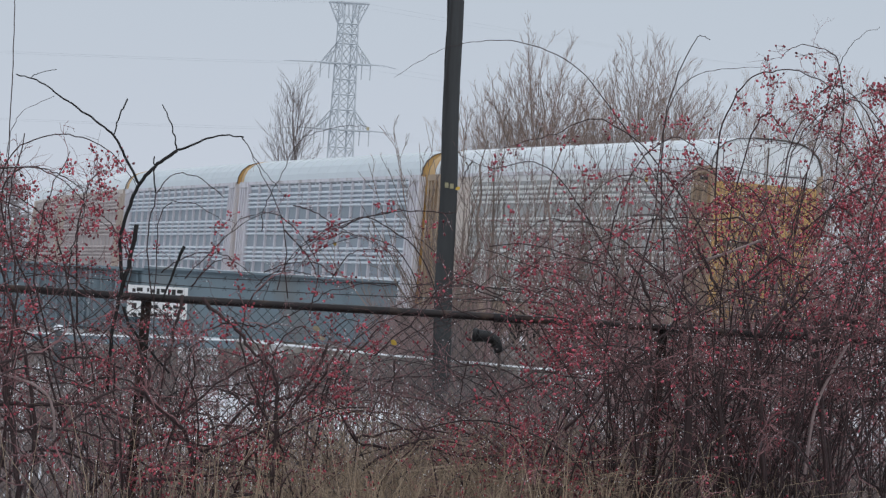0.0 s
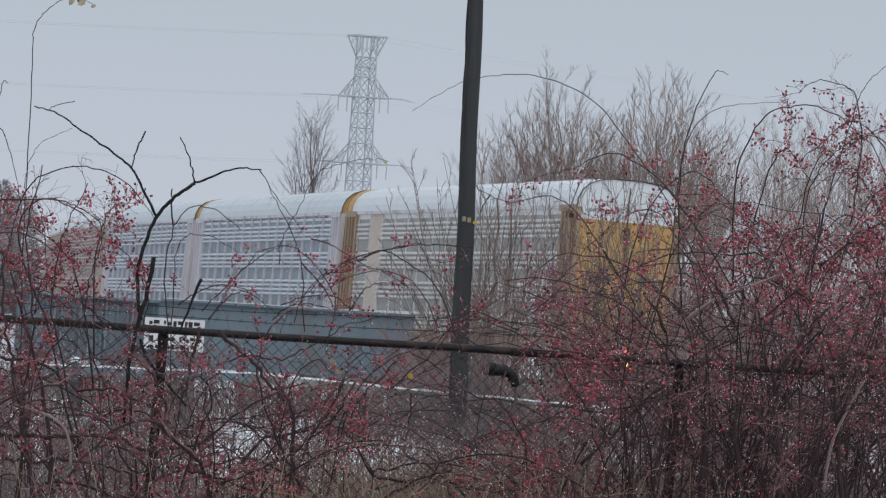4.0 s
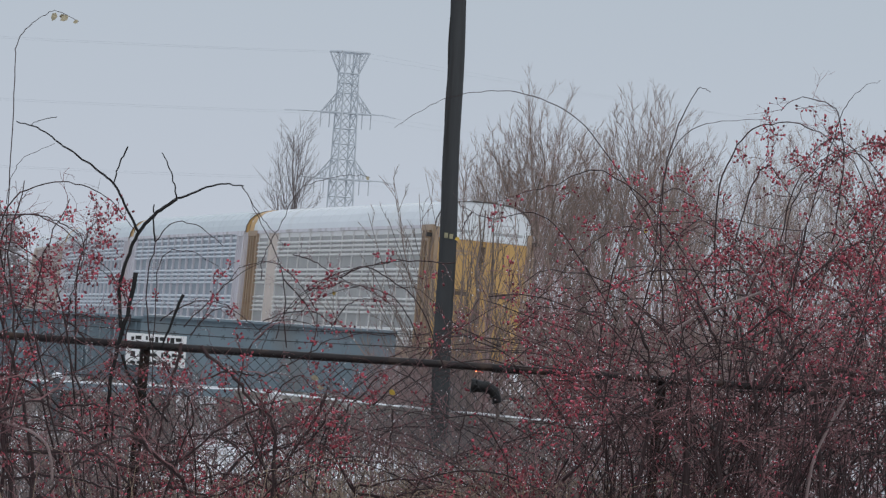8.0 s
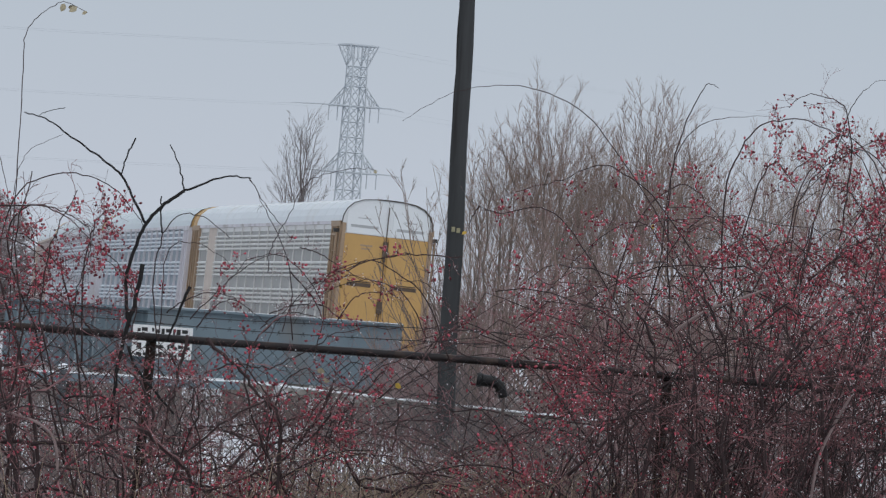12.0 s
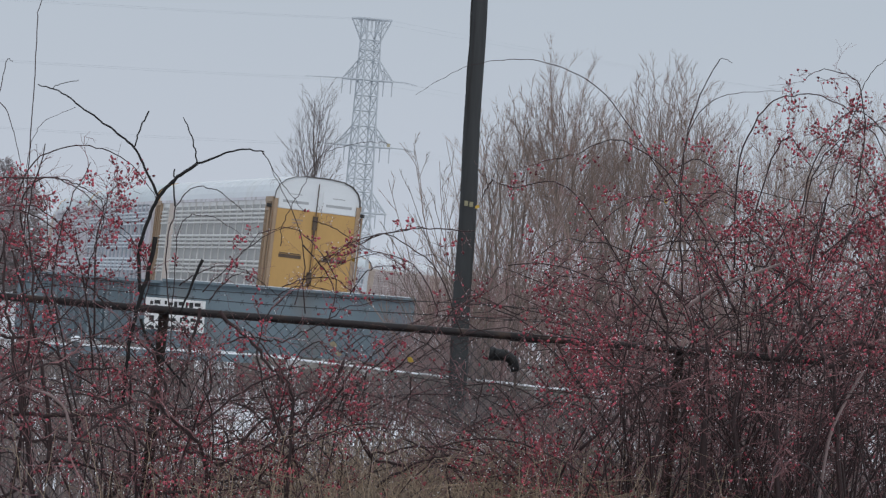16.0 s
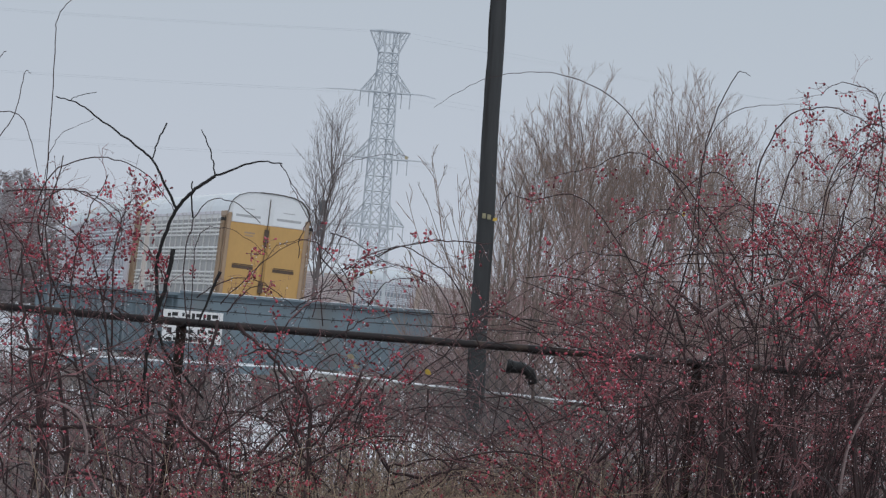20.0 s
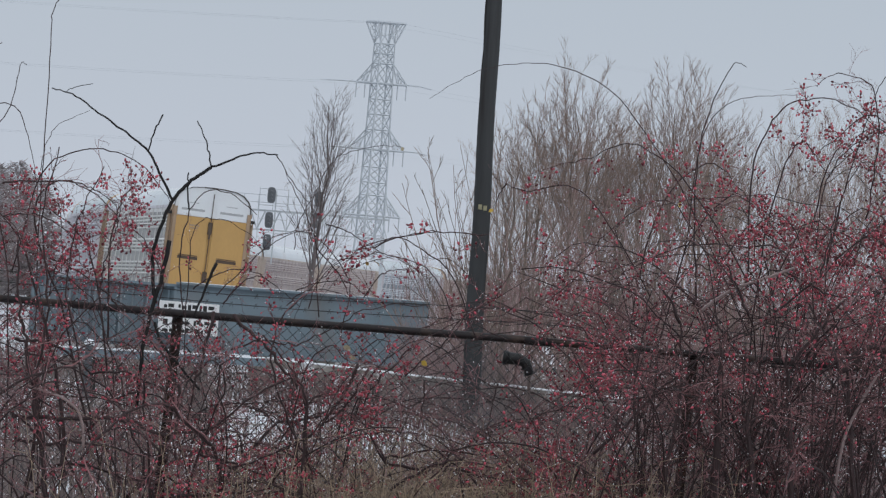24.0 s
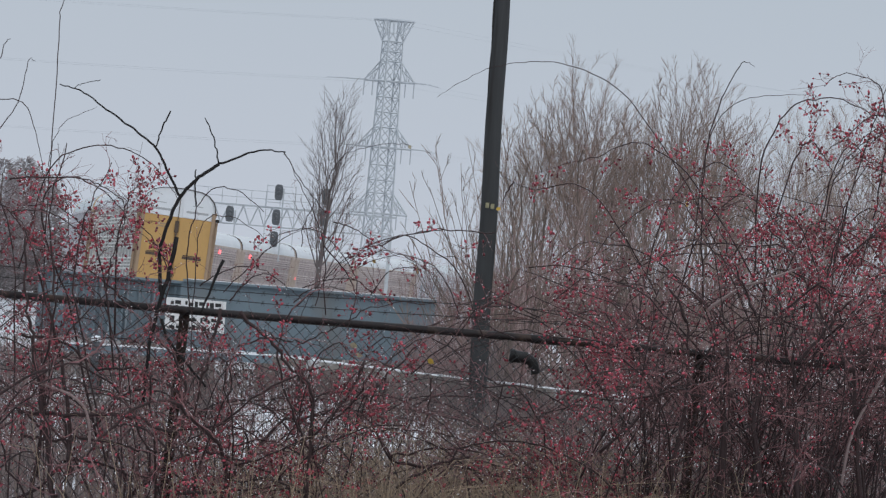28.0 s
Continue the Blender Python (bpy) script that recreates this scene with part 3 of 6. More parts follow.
def girder_wall():
    t = thing("girder_wall", Matrix.Identity(4), "slate-blue painted steel girder wall with riveted panels", "girder")
    x0, x1 = -4.18, 1.44
    n = 5
    for i in range(n):
        a, b = x0 + (x1 - x0) * i / n, x0 + (x1 - x0) * (i + 1) / n
        part("web_plate", Geo().box(a + 0.004, b - 0.004, GIRDER_Y, GIRDER_Y + 0.05, 0.88, 2.26), M_GIRDER, t)
        part("stiffener", Geo().box(a - 0.03, a + 0.03, GIRDER_Y - 0.02, GIRDER_Y, 0.9, 2.24), M_GIRDER, t)
    part("top_flange", Geo().box(x0, x1 + 0.02, GIRDER_Y - 0.14, GIRDER_Y + 0.2, 2.26, 2.31), M_GIRDER, t)
    part("snow_edge", Geo().box(x0 + 0.1, x1, GIRDER_Y - 0.13, GIRDER_Y + 0.15, 2.31, 2.325), M_SNOWCAP, t, "thin line of snow")
    part("bottom_flange", Geo().box(x0, x1 + 0.02, GIRDER_Y - 0.14, GIRDER_Y + 0.2, 0.82, 0.88), M_GIRDER, t)
    for i in range(4):
        x = x0 + 0.6 + i * 1.4
        part("footing", Geo().box(x - 0.25, x + 0.25, GIRDER_Y - 0.1, GIRDER_Y + 0.2, -0.2, 0.82), M_BALLAST, t)
    w = thing("stiffened_wall", Matrix.Identity(4), "blue-grey steel wall with close upright ribs", "girder")
    part("web_plate", Geo().box(-7.4, x0 - 0.02, GIRDER_Y + 0.6, GIRDER_Y + 0.66, 0.8, 2.24), M_GIRDER, w)
    for i in range(16):
        x = -7.35 + i * 0.2 + 0.05 * math.sin(i * 2.3)
        part("stiffener", Geo().box(x - 0.018, x + 0.018, GIRDER_Y + 0.50, GIRDER_Y + 0.6, 0.86, 2.2), M_RIB if i % 3 else M_GIRDER, w)
    part("top_flange", Geo().box(-7.4, x0 - 0.02, GIRDER_Y + 0.4, GIRDER_Y + 0.7, 2.2, 2.26), M_GIRDER, w)
    part("footing", Geo().box(-7.3, x0 - 0.1, GIRDER_Y + 0.45, GIRDER_Y + 0.7, -0.2, 0.82), M_BALLAST, w)


girder_wall()


def wall_sign():
    a, b = (-4.512, 129.95, 1.849), (-3.184, 129.95, 1.194)
    y = GIRDER_Y - 0.03
    t = thing("warning_sign", Matrix.Identity(4), "white rectangular sign with rows of black lettering on the girder", "sign")
    part("board", Geo().box(a[0], b[0], y - 0.015, y + 0.01, 1.17, 1.88), M_SIGN, t)
    r = random.Random(3)
    for z, h in ((1.70, 0.125), (1.53, 0.125), (1.36, 0.12), (1.20, 0.11)):
        x = a[0] + 0.1
        while x < b[0] - 0.15:
            wd = r.choice((0.05, 0.07, 0.09, 0.11, 0.13))
            lo, hi = r.choice(((0, 1), (0, 1), (0, 0.6), (0.35, 1), (0.2, 0.8)))
            part("lettering", Geo().box(x, x + wd, y - 0.019, y - 0.015, z + h * lo, z + h * hi), M_BLACK, t)
            x += wd + r.uniform(0.018, 0.032) + (0.07 if r.random() < 0.2 else 0)


wall_sign()


# ---- snow-dusted guard rail on posts ----
def guard_rail():
    t = thing("guard_rail", Matrix.Identity(4), "low guard rail on dark posts with snow along its top", "guard rail")
    line = [(-5.658, 110.00, 0.943), (-1.733, 110.00, 1.030), (1.356, 110.00, 0.917), (4.976, 110.00, 0.811)]
    for i in range(3):
        a, b = Vector(line[i]), Vector(line[i + 1])
        d = (b - a).normalized()
        part("rail", Geo().loft([[(p[0], p[1] - 0.03, p[2] - 0.14), (p[0], p[1] + 0.03, p[2] - 0.14), (p[0], p[1] + 0.03, p[2]), (p[0], p[1] - 0.03, p[2])] for p in (a, b - d * 0.01)]), M_GIRDER if i == 0 else M_BALLAST, t)
        k = 10
        pts = [a.lerp(b, j / k) + Vector((0, 0, 0.010 + 0.006 * math.sin(j * 4.7 + i))) for j in range(k + 1)]
        part("snow_line", Geo().tube(pts, 0.021, None, 5, knots=0.35), M_SNOWCAP, t, "line of snow on the rail")
        for j in range(2):
            p = a.lerp(b, (j + 0.35) / 2)
            part("post", Geo().box(p[0] - 0.07, p[0] + 0.07, p[1] + 0.031, p[1] + 0.17, ground_z(p[0], p[1]) - 0.1, p[2] - 0.02), M_DARK, t)


guard_rail()


def bollard():
    x, y = -5.049, 109.7
    t = thing("marker_post", pose(x, y, 0), "weathered grey post with a cap of snow by the guard rail", "post")
    part("post", Geo().box(-0.07, 0.07, -0.07, 0.07, ground_z(x, y) - 0.1, 1.059), M_GREYPOST, t)
    part("snow_cap", Geo().ball((0, 0, 1.079), (0, 0, 1), 0.14, 0.11, 4, 10), M_SNOWCAP, t, "rounded cap of snow", smooth=True)


bollard()

# ---- bent vent pipe ----
def vent_pipe():
    p = [(0.912, 31.30, 2.028), (0.909, 31.30, 2.106), (0.892, 31.30, 2.157), (0.854, 31.30, 2.184), (0.787, 31.30, 2.190)]
    t = thing("bent_pipe", Matrix.Identity(4), "short black pipe elbow bent over behind the fence", "pipe")
    part("pipe", Geo().tube(curve_points(p[1:]), 0.024, 0.034, 12), M_RUBBER, t, smooth=True)
    part("leg", Geo().tube([(p[0][0], p[0][1], 0.7), p[0], p[1]], 0.006, 0.010, 8), M_BRUSH, t, "thin brown lower end")
    q, d = Vector(p[4]), (Vector(p[4]) - Vector(p[3])).normalized()
    part("mouth", Geo().tube([q, q + d * 0.025], 0.040, 0.037, 12), M_RUBBER, t, smooth=True)
    for u in (1, 2):
        c = Vector(p[u + 1])
        part("collar", Geo().tube([c, c + (Vector(p[u + 2]) - c).normalized() * 0.012], 0.036, None, 12), M_DARK, t)


vent_pipe()


# ---- timber pole ----
def timber_pole():
    top, low = Vector((1.820, 105.00, 11.230)), Vector((2.008, 105.00, 1.913))
    d = (top - low).normalized()
    foot = low - d * (low.z + 0.2) / d.z
    t = thing("utility_pole", Matrix.Identity(4), "dark weathered round timber utility pole", "utility pole")
    k = 24
    part("shaft", Geo().tube([foot.lerp(top, i / k) + Vector((0.012 * math.sin(i * 0.9), 0, 0)) for i in range(k + 1)], 0.172, 0.13, 14), M_POLE, t, smooth=True)
    side = Vector((-0.15, -0.04, 0))
    part("cable", Geo().tube([foot.lerp(top, s) + side * (1 - 0.25 * s) + Vector((-0.02 * abs(math.sin(s * 30)), 0, 0)) for s in [0.55 + 0.018 * i for i in range(25)]], 0.012, None, 5), M_DARK, t, "thin black cable stapled to the pole")
    for c in ((2.026, 104.85, 4.103), (1.934, 104.85, 4.117)):
        part("tag", Geo().box(c[0] - 0.035, c[0] + 0.03, c[1] - 0.02, c[1] + 0.01, c[2] - 0.05, c[2] + 0.04), M_TAG, t, "small pale tag nailed to the pole")


timber_pole()


# ---- lattice transmission tower, far off ----
TOWER_Y = 1000.0
ARMS = ((37.5, 4.35, 3.4), (26.2, 4.75, 3.4), (14.9, 4.9, 3.5))


def lattice_tower():
    x0 = 0.0
    t = thing("transmission_tower", pose(x0, TOWER_Y, 0), "tall grey steel lattice power transmission tower", "pylon")
    half = lambda z: 1.64 + max(0, 44.5 - z) * 0.0185 + max(0, 9 - z) * 0.10
    w = 0.20
    turn = math.radians(24)
    cs, sn = math.cos(turn), math.sin(turn)

    def corner(i, z):
        a, b = ((-1, -1), (1, -1), (1, 1), (-1, 1))[i % 4]
        h = half(z)
        return Vector((h * (a * cs - b * sn) / 1.25, h * (a * sn + b * cs) / 1.25, z))

    levels = [0, 4.2, 8.0, 11.6, 14.9, 18.4, 20.6, 23.2, 26.2, 29.6, 32.2, 34.8, 37.5, 40.9, 42.6, 44.3]
    for i in range(4):
        part("leg", Geo().tube([corner(i, z) for z in levels], w * 0.85, w * 0.6, 4), M_STEEL, t)
    for a, b in zip(levels, levels[1:]):
        for i in range(4):
            for p, q in ((corner(i, a), corner(i + 1, b)), (corner(i + 1, a), corner(i, b)), (corner(i, b), corner(i + 1, b))):
                part("brace", Geo().bar(p, q, w * 0.62), M_STEEL, t)
    # flared head: four raking legs under a flat frame, with an arched brace between them
    head, tops = Geo(), []
    for i in range(4):
        c = corner(i, 44.3)
        p = Vector((c.x * 1.95, c.y * 1.5, 47.9))
        tops.append(p)
        up = Vector((c.x, c.y, 47.9))
        head.bar(c, p, w)
        head.bar(c, up, w * 0.8)
        for u in (0.33, 0.66):
            head.bar(c.lerp(p, u), c.lerp(up, u), w * 0.45)
            head.bar(c.lerp(p, u), c.lerp(up, u + 0.3), w * 0.4)
    for i in range(4):
        a, b = corner(i, 44.3), corner(i + 1, 44.3)
        arch = [a.lerp(b, u) + Vector((0, 0, 1.5 * math.sin(math.pi * u) ** 0.7)) for u in [k / 8 for k in range(9)]]
        head.tube(arch, w * 0.4, None, 4)
        mid = a.lerp(b, 0.5)
        top_mid = tops[i].lerp(tops[(i + 1) % 4], 0.5)
        for q in (0.25, 0.75):
            head.bar(a.lerp(b, q) + Vector((0, 0, 1.2)), tops[i].lerp(tops[(i + 1) % 4], q), w * 0.45)
        head.bar(mid + Vector((0, 0, 1.5)), top_mid, w * 0.45)
        head.bar(tops[i], tops[(i + 1) % 4], w * 1.3)
    head.bar(tops[0], tops[2], w)
    head.bar(tops[1], tops[3], w)
    part("head_frame", head, M_STEEL, t)
    # cross-arms: a level truss at each height, stayed from the body above
    for z, reach, rise in ARMS:
        for s in (-1, 1):
            near = [corner(i, z) for i in range(4) if corner(i, z).x * s > 0]
            over = [corner(i, z + rise) for i in range(4) if corner(i, z).x * s > 0]
            tips = [Vector((s * reach, 0.45 * k, z)) for k in ((-1, 1) if near[0].y < near[1].y else (1, -1))]
            for c, o, tip in zip(near, over, tips):
                part("arm_chord", Geo().bar(c, tip, w * 1.15), M_STEEL, t)
                part("arm_stay", Geo().bar(o, tip, w * 0.8), M_STEEL, t)
                for u in (0.3, 0.6):
                    part("arm_lattice", Geo().bar(c.lerp(tip, u), o.lerp(tip, u), w * 0.5), M_STEEL, t)
                    part("arm_lattice", Geo().bar(c.lerp(tip, u), o.lerp(tip, u - 0.3), w * 0.45), M_STEEL, t)
            part("arm_end", Geo().bar(tips[0], tips[1], w), M_STEEL, t)
            for u in (0.64, 0.98):
                part("insulator", Geo().tube([(s * reach * u, 0, z), (s * reach * u, 0, z - 2.6)], 0.10, None, 5), M_STEEL, t)
        h = half(z) * 1.05
        part("platform", Geo().box(-h, h, -h * 0.8, h * 0.8, z - 0.12, z + 0.14), M_STEEL, t)


lattice_tower()


def conductors():
    """Bundled conductors: almost level to one side, falling away to the other."""
    spans = [(z, reach, 0.0) for z, reach, _ in ARMS] + [(47.9, 3.3, 0.0)]
    for z, reach, drop in spans:
        for s in (-1, 1):
            a = Vector((s * reach, TOWER_Y, z + drop))
            left = Vector((-200 + 4 * s, TOWER_Y - 40 + 8 * s, z + drop - 1.0))
            right = Vector((150 + 4 * s, TOWER_Y + 260 + 8 * s, z + drop + 1.5))
            for end in (left, right):
                pts = [a.lerp(end, i / 14) - Vector((0, 0, 4 * 4 * (i / 14) * (1 - i / 14) * 0.5)) for i in range(15)]
                solo("power_line", Geo().tube(pts, 0.013, None, 4), M_WIRE, "thin sagging overhead power conductor", "power line", group="overhead power lines")
    # heavier clamps where the conductors leave the cross-arms
    for z, reach, _ in ARMS[:2]:
        for s, far in ((-1, 6.2), (1, 4.2)):
            a = Vector((s * reach, TOWER_Y + 0.3, z + 0.05))
            solo("jumper", Geo().tube([a, a + Vector((s * far * 0.5, 0, -0.02)), a + Vector((s * far, 4 * s, -0.25))], 0.13, 0.05, 5), M_STEEL, "grey strain insulator string beside the tower arm", "insulator", group="strain insulators")


conductors()

# ---- signal bridge over the tracks ----
GANTRY_Y = 430.0


def signal_bridge():
    t = thing("signal_bridge", Matrix.Identity(4), "grey steel truss signal bridge with railings", "signal bridge")
    a, b = (-13.631, 430.00, 7.108), (1.322, 430.00, 7.244)
    low, high = 6.2, 7.6
    xl, xr = a[0], b[0]
    for y in (GANTRY_Y, GANTRY_Y + 1.4):
        for z in (low, high):
            part("chord", Geo().box(xl, xr, y - 0.05, y + 0.05, z - 0.045, z + 0.045), M_GANTRY, t)
        n = 14
        for i in range(n):
            p, q = xl + (xr - xl) * i / n, xl + (xr - xl) * (i + 1) / n
            part("web_member", Geo().bar((p, y, low), ((p + q) / 2, y, high), 0.05), M_GANTRY, t)
            part("web_member", Geo().bar(((p + q) / 2, y, high), (q, y, low), 0.05), M_GANTRY, t)
    for z in (8.2, 8.75):
        part("handrail", Geo().bar((xl, GANTRY_Y, z), (xr, GANTRY_Y, z), 0.035), M_GANTRY, t)
    for i in range(15):
        x = xl + (xr - xl) * i / 14
        part("handrail_post", Geo().bar((x, GANTRY_Y, high), (x, GANTRY_Y, 8.75), 0.035), M_GANTRY, t)
    part("walkway", Geo().box(xl, xr, GANTRY_Y + 0.2, GANTRY_Y + 1.2, high + 0.05, high + 0.08), M_GANTRY, t)
    for x in (xl + 0.3, xr - 0.3):
        for y in (GANTRY_Y, GANTRY_Y + 1.4):
            part("column", Geo().box(x - 0.13, x + 0.13, y - 0.13, y + 0.13, -0.2, low), M_GANTRY, t)
        g = Geo()
        for i in range(4):
            g.bar((x, GANTRY_Y, 1.5 * i), (x, GANTRY_Y + 1.4, 1.5 * i + 1.5), 0.05)
        part("column_brace", g, M_GANTRY, t)
    heads = [(-7.368, 430.00, 8.757), (-7.422, 430.00, 6.924), (-7.451, 430.00, 5.300), (-10.827, 430.00, 6.886), (-3.873, 430.00, 8.719), (-3.950, 430.00, 7.174)]
    for mx in (heads[1][0], heads[3][0], heads[4][0]):
        hi = max(h[2] for h in heads if abs(h[0] - mx) < 1.2)
        part("signal_mast", Geo().box(mx + 0.35, mx + 0.45, GANTRY_Y - 0.5, GANTRY_Y - 0.4, low - 2.5, hi + 0.3), M_GANTRY, t)
    cage = Geo()
    x = heads[4][0] + 0.6
    part("ladder_post", Geo().bar((x, GANTRY_Y - 0.6, low - 1.6), (x, GANTRY_Y - 0.6, high + 1.7), 0.04), M_GANTRY, t)
    for x in (heads[1][0] - 0.8, heads[1][0] + 1.3):
        cage.bar((x, GANTRY_Y - 0.6, low - 1.6), (x, GANTRY_Y - 0.6, high + 1.7), 0.04)
    for z in (6.0, 7.0, 8.0, 9.2):
        cage.bar((heads[1][0] - 0.8, GANTRY_Y - 0.6, z), (heads[1][0] + 1.3, GANTRY_Y - 0.6, z), 0.035)
    part("ladder_cage", cage, M_GANTRY, t)
    for h in heads:
        s = thing("railway_signal", pose(h[0], GANTRY_Y - 0.75, h[2]), "dark colour-light railway signal head seen from behind", "railway signal", "signals on the bridge")
        plate = Geo().loft([[(0.30 * math.copysign(abs(math.cos(k)) ** 0.5, math.cos(k)), y, 0.58 * math.copysign(abs(math.sin(k)) ** 0.55, math.sin(k))) for k in [2 * math.pi * i / 20 for i in range(20)]] for y in (-0.02, 0.02)])
        part("backplate", plate, M_SIGNAL, s)
        part("lamp_case", Geo().box(-0.18, 0.18, 0.02, 0.28, -0.42, 0.42), M_SIGNAL, s)
        for z in (-0.27, 0, 0.27):
            part("visor", Geo().tube([(0, -0.02, z), (0, -0.26, z - 0.02)], 0.11, 0.1, 8), M_SIGNAL, s)
        part("bracket", Geo().box(-0.05, 0.45, 0.28, 0.34, -0.05, 0.05), M_GANTRY, s)


signal_bridge()


# ---- trees ----
def branch(geo, p, d, length, r, level, rnd, up, spread, counts, sides=3):
    """Grows one branch and, from it, its side branches."""
    n = 5 if level < 2 else 3
    pts, p, d = [Vector(p)], Vector(p), Vector(d).normalized()
    for i in range(n):
        d = (d + Vector((rnd.gauss(0, 0.09), rnd.gauss(0, 0.09), rnd.gauss(0, 0.05) + up))).normalized()
        p = p + d * (length / n)
        pts.append(p.copy())
    geo.tube(pts, r, r * (0.35 if level else 0.3), sides + (2 if level == 0 else 0), cap=False)
    if level >= len(counts):
        return
    for k in range(counts[level]):
        u = 0.18 + 0.8 * (k + rnd.random()) / counts[level]
        i = min(int(u * n), n - 1)
        q = pts[i].lerp(pts[i + 1], u * n - i)
        axis = (pts[i + 1] - pts[i]).normalized()
        side = axis.cross(Vector((rnd.gauss(0, 1), rnd.gauss(0, 1), rnd.gauss(0, 1)))).normalized()
        nd = axis + side * (spread * rnd.uniform(0.6, 1.3))
        branch(geo, q, nd, length * rnd.uniform(0.35, 0.62) * (1.15 - 0.5 * u), r * (0.48 - 0.2 * u), level + 1, rnd, up, spread, counts, sides)


def bare_tree(seed, height, counts, up, spread, radius, bark, stems=1, lean=0.1, first=0.9, top=1.0):
    """Meshes of a leafless tree: its trunk and its crown of limbs and twigs."""
    rnd = random.Random(seed)
    trunk, crown = Geo(), Geo()
    for s in range(stems):
        d = Vector((rnd.gauss(0, lean), rnd.gauss(0, lean), 1)).normalized()
        k, p = 9, Vector((rnd.uniform(-0.2, 0.2) * stems * 0.5, rnd.uniform(-0.2, 0.2) * stems * 0.5, -0.2))
        pts = [p.copy()]
        hs = height * rnd.uniform(0.75, 1.0) if s else height
        for i in range(k):
            d = (d + Vector((rnd.gauss(0, 0.04), rnd.gauss(0, 0.04), 0.06))).normalized()
            p = p + d * (hs / k)
            pts.append(p.copy())
        trunk.tube(pts, radius, radius * 0.12, 7, cap=False)
        for j in range(counts[0]):
            u = 0.16 + 0.82 * ((j + rnd.random()) / counts[0]) ** top
            i = min(int(u * k), k - 1)
            q = pts[i].lerp(pts[i + 1], u * k - i)
            an = rnd.uniform(0, 6.283)
            nd = Vector((math.cos(an) * spread, math.sin(an) * spread, 1))
            branch(crown, q, nd, hs * first * rnd.uniform(0.28, 0.46) * (1.15 - 0.75 * u), radius * (0.45 - 0.33 * u), 1, rnd, up, spread, counts)
    return trunk.mesh("trunk", bark, True), crown.mesh("crown", bark)


def broom_tree(seed, height, width, fork, limbs, twigs, sub, radius, bark, stems=1, low=0.25, fan=1.0, fine=0.010, bow=0.56, rise=0.52, heft=0.36, wood=None):
    """A leafless tree whose limbs curve up out of a fork and end in a dome of fine twigs."""
    rnd = random.Random(seed)
    trunk, crown = Geo(), Geo()

    def shoot(p, d, length, r, level):
        n = 4 if level == 0 else 3
        pts = [p.copy()]
        for _ in range(n):
            d = (d + Vector((rnd.gauss(0, 0.035), rnd.gauss(0, 0.035), rnd.gauss(0.025, 0.02)))).normalized()
            p = p + d * (length / n)
            pts.append(p.copy())
        crown.tube(pts, max(r, fine), max(r * 0.25, fine * 0.3), 3, cap=False)
        if level < 2:
            for k in range(sub if level == 0 else max(sub - 3, 1)):
                u = 0.2 + 0.75 * (k + rnd.random()) / sub
                i = min(int(u * n), n - 1)
                q = pts[i].lerp(pts[i + 1], u * n - i)
                side = Vector((rnd.gauss(0, 1), rnd.gauss(0, 1), rnd.gauss(0, 0.4))).normalized()
                shoot(q, (pts[i + 1] - pts[i]).normalized() + side * rnd.uniform(0.3, 0.7) * fan, length * rnd.uniform(0.35, 0.6), r * 0.55, level + 1)

    for s in range(stems):
        foot = Vector((rnd.uniform(-0.35, 0.35) * (stems - 1), rnd.uniform(-0.3, 0.3) * (stems - 1), -0.2))
        lean = Vector((foot.x * 0.5, foot.y * 0.5, 0))
        top = height * (1.0 if s == 0 else rnd.uniform(0.8, 0.97))
        spine = [foot + lean * u + Vector((rnd.gauss(0, 0.03) * u * 3, rnd.gauss(0, 0.03) * u * 3, (top * 0.86 + 0.2) * u)) for u in [k / 10 for k in range(11)]]
        trunk.tube(spine, radius, radius * 0.12, 7, cap=False)
        for k in range(limbs):
            u = ((k + rnd.random()) / limbs)
            an = k * 2.4 + rnd.gauss(0, 0.4)
            out = width * 0.5 * math.sqrt(max(1 - (1.25 * u - 0.25) ** 2, 0.02)) * rnd.uniform(0.75, 1.08)
            end = Vector((math.cos(an) * out, math.sin(an) * out, top * (low + 0.18 + (0.84 - low) * u ** 0.85) * rnd.uniform(0.95, 1.04))) + lean
            h = fork + (rise - fork) * u * rnd.uniform(0.7, 1.0)
            i = min(int(h * 10 / 0.86), 9)
            start = spine[i].lerp(spine[i + 1], h * 10 / 0.86 - i)
            mid = Vector((start.x + (end.x - start.x) * bow, start.y + (end.y - start.y) * bow, start.z + (end.z - start.z) * 0.45))
            line = [start.lerp(mid, v).lerp(mid.lerp(end, v), v) + Vector((rnd.gauss(0, 0.025), rnd.gauss(0, 0.025), 0)) for v in [j / 7 for j in range(8)]]
            r = radius * heft * (1 - 0.55 * u)
            crown.tube(line, r, max(r * 0.35, fine * 0.7), 4, cap=False)
            for j in range(twigs):
                v = 0.22 + 0.78 * (j + rnd.random()) / twigs
                i = min(int(v * 7), 6)
                q = line[i].lerp(line[i + 1], min(v * 7 - i, 1))
                side = Vector((rnd.gauss(0, 1), rnd.gauss(0, 1), rnd.gauss(0, 0.5))).normalized()
                shoot(q, (line[i + 1] - line[i]).normalized() + side * rnd.uniform(0.3, 0.62) * fan, height * rnd.uniform(0.11, 0.18) * (1.25 - 0.65 * v), r * 0.38, 0)
    return trunk.mesh("trunk", wood or bark, True), crown.mesh("crown", bark)


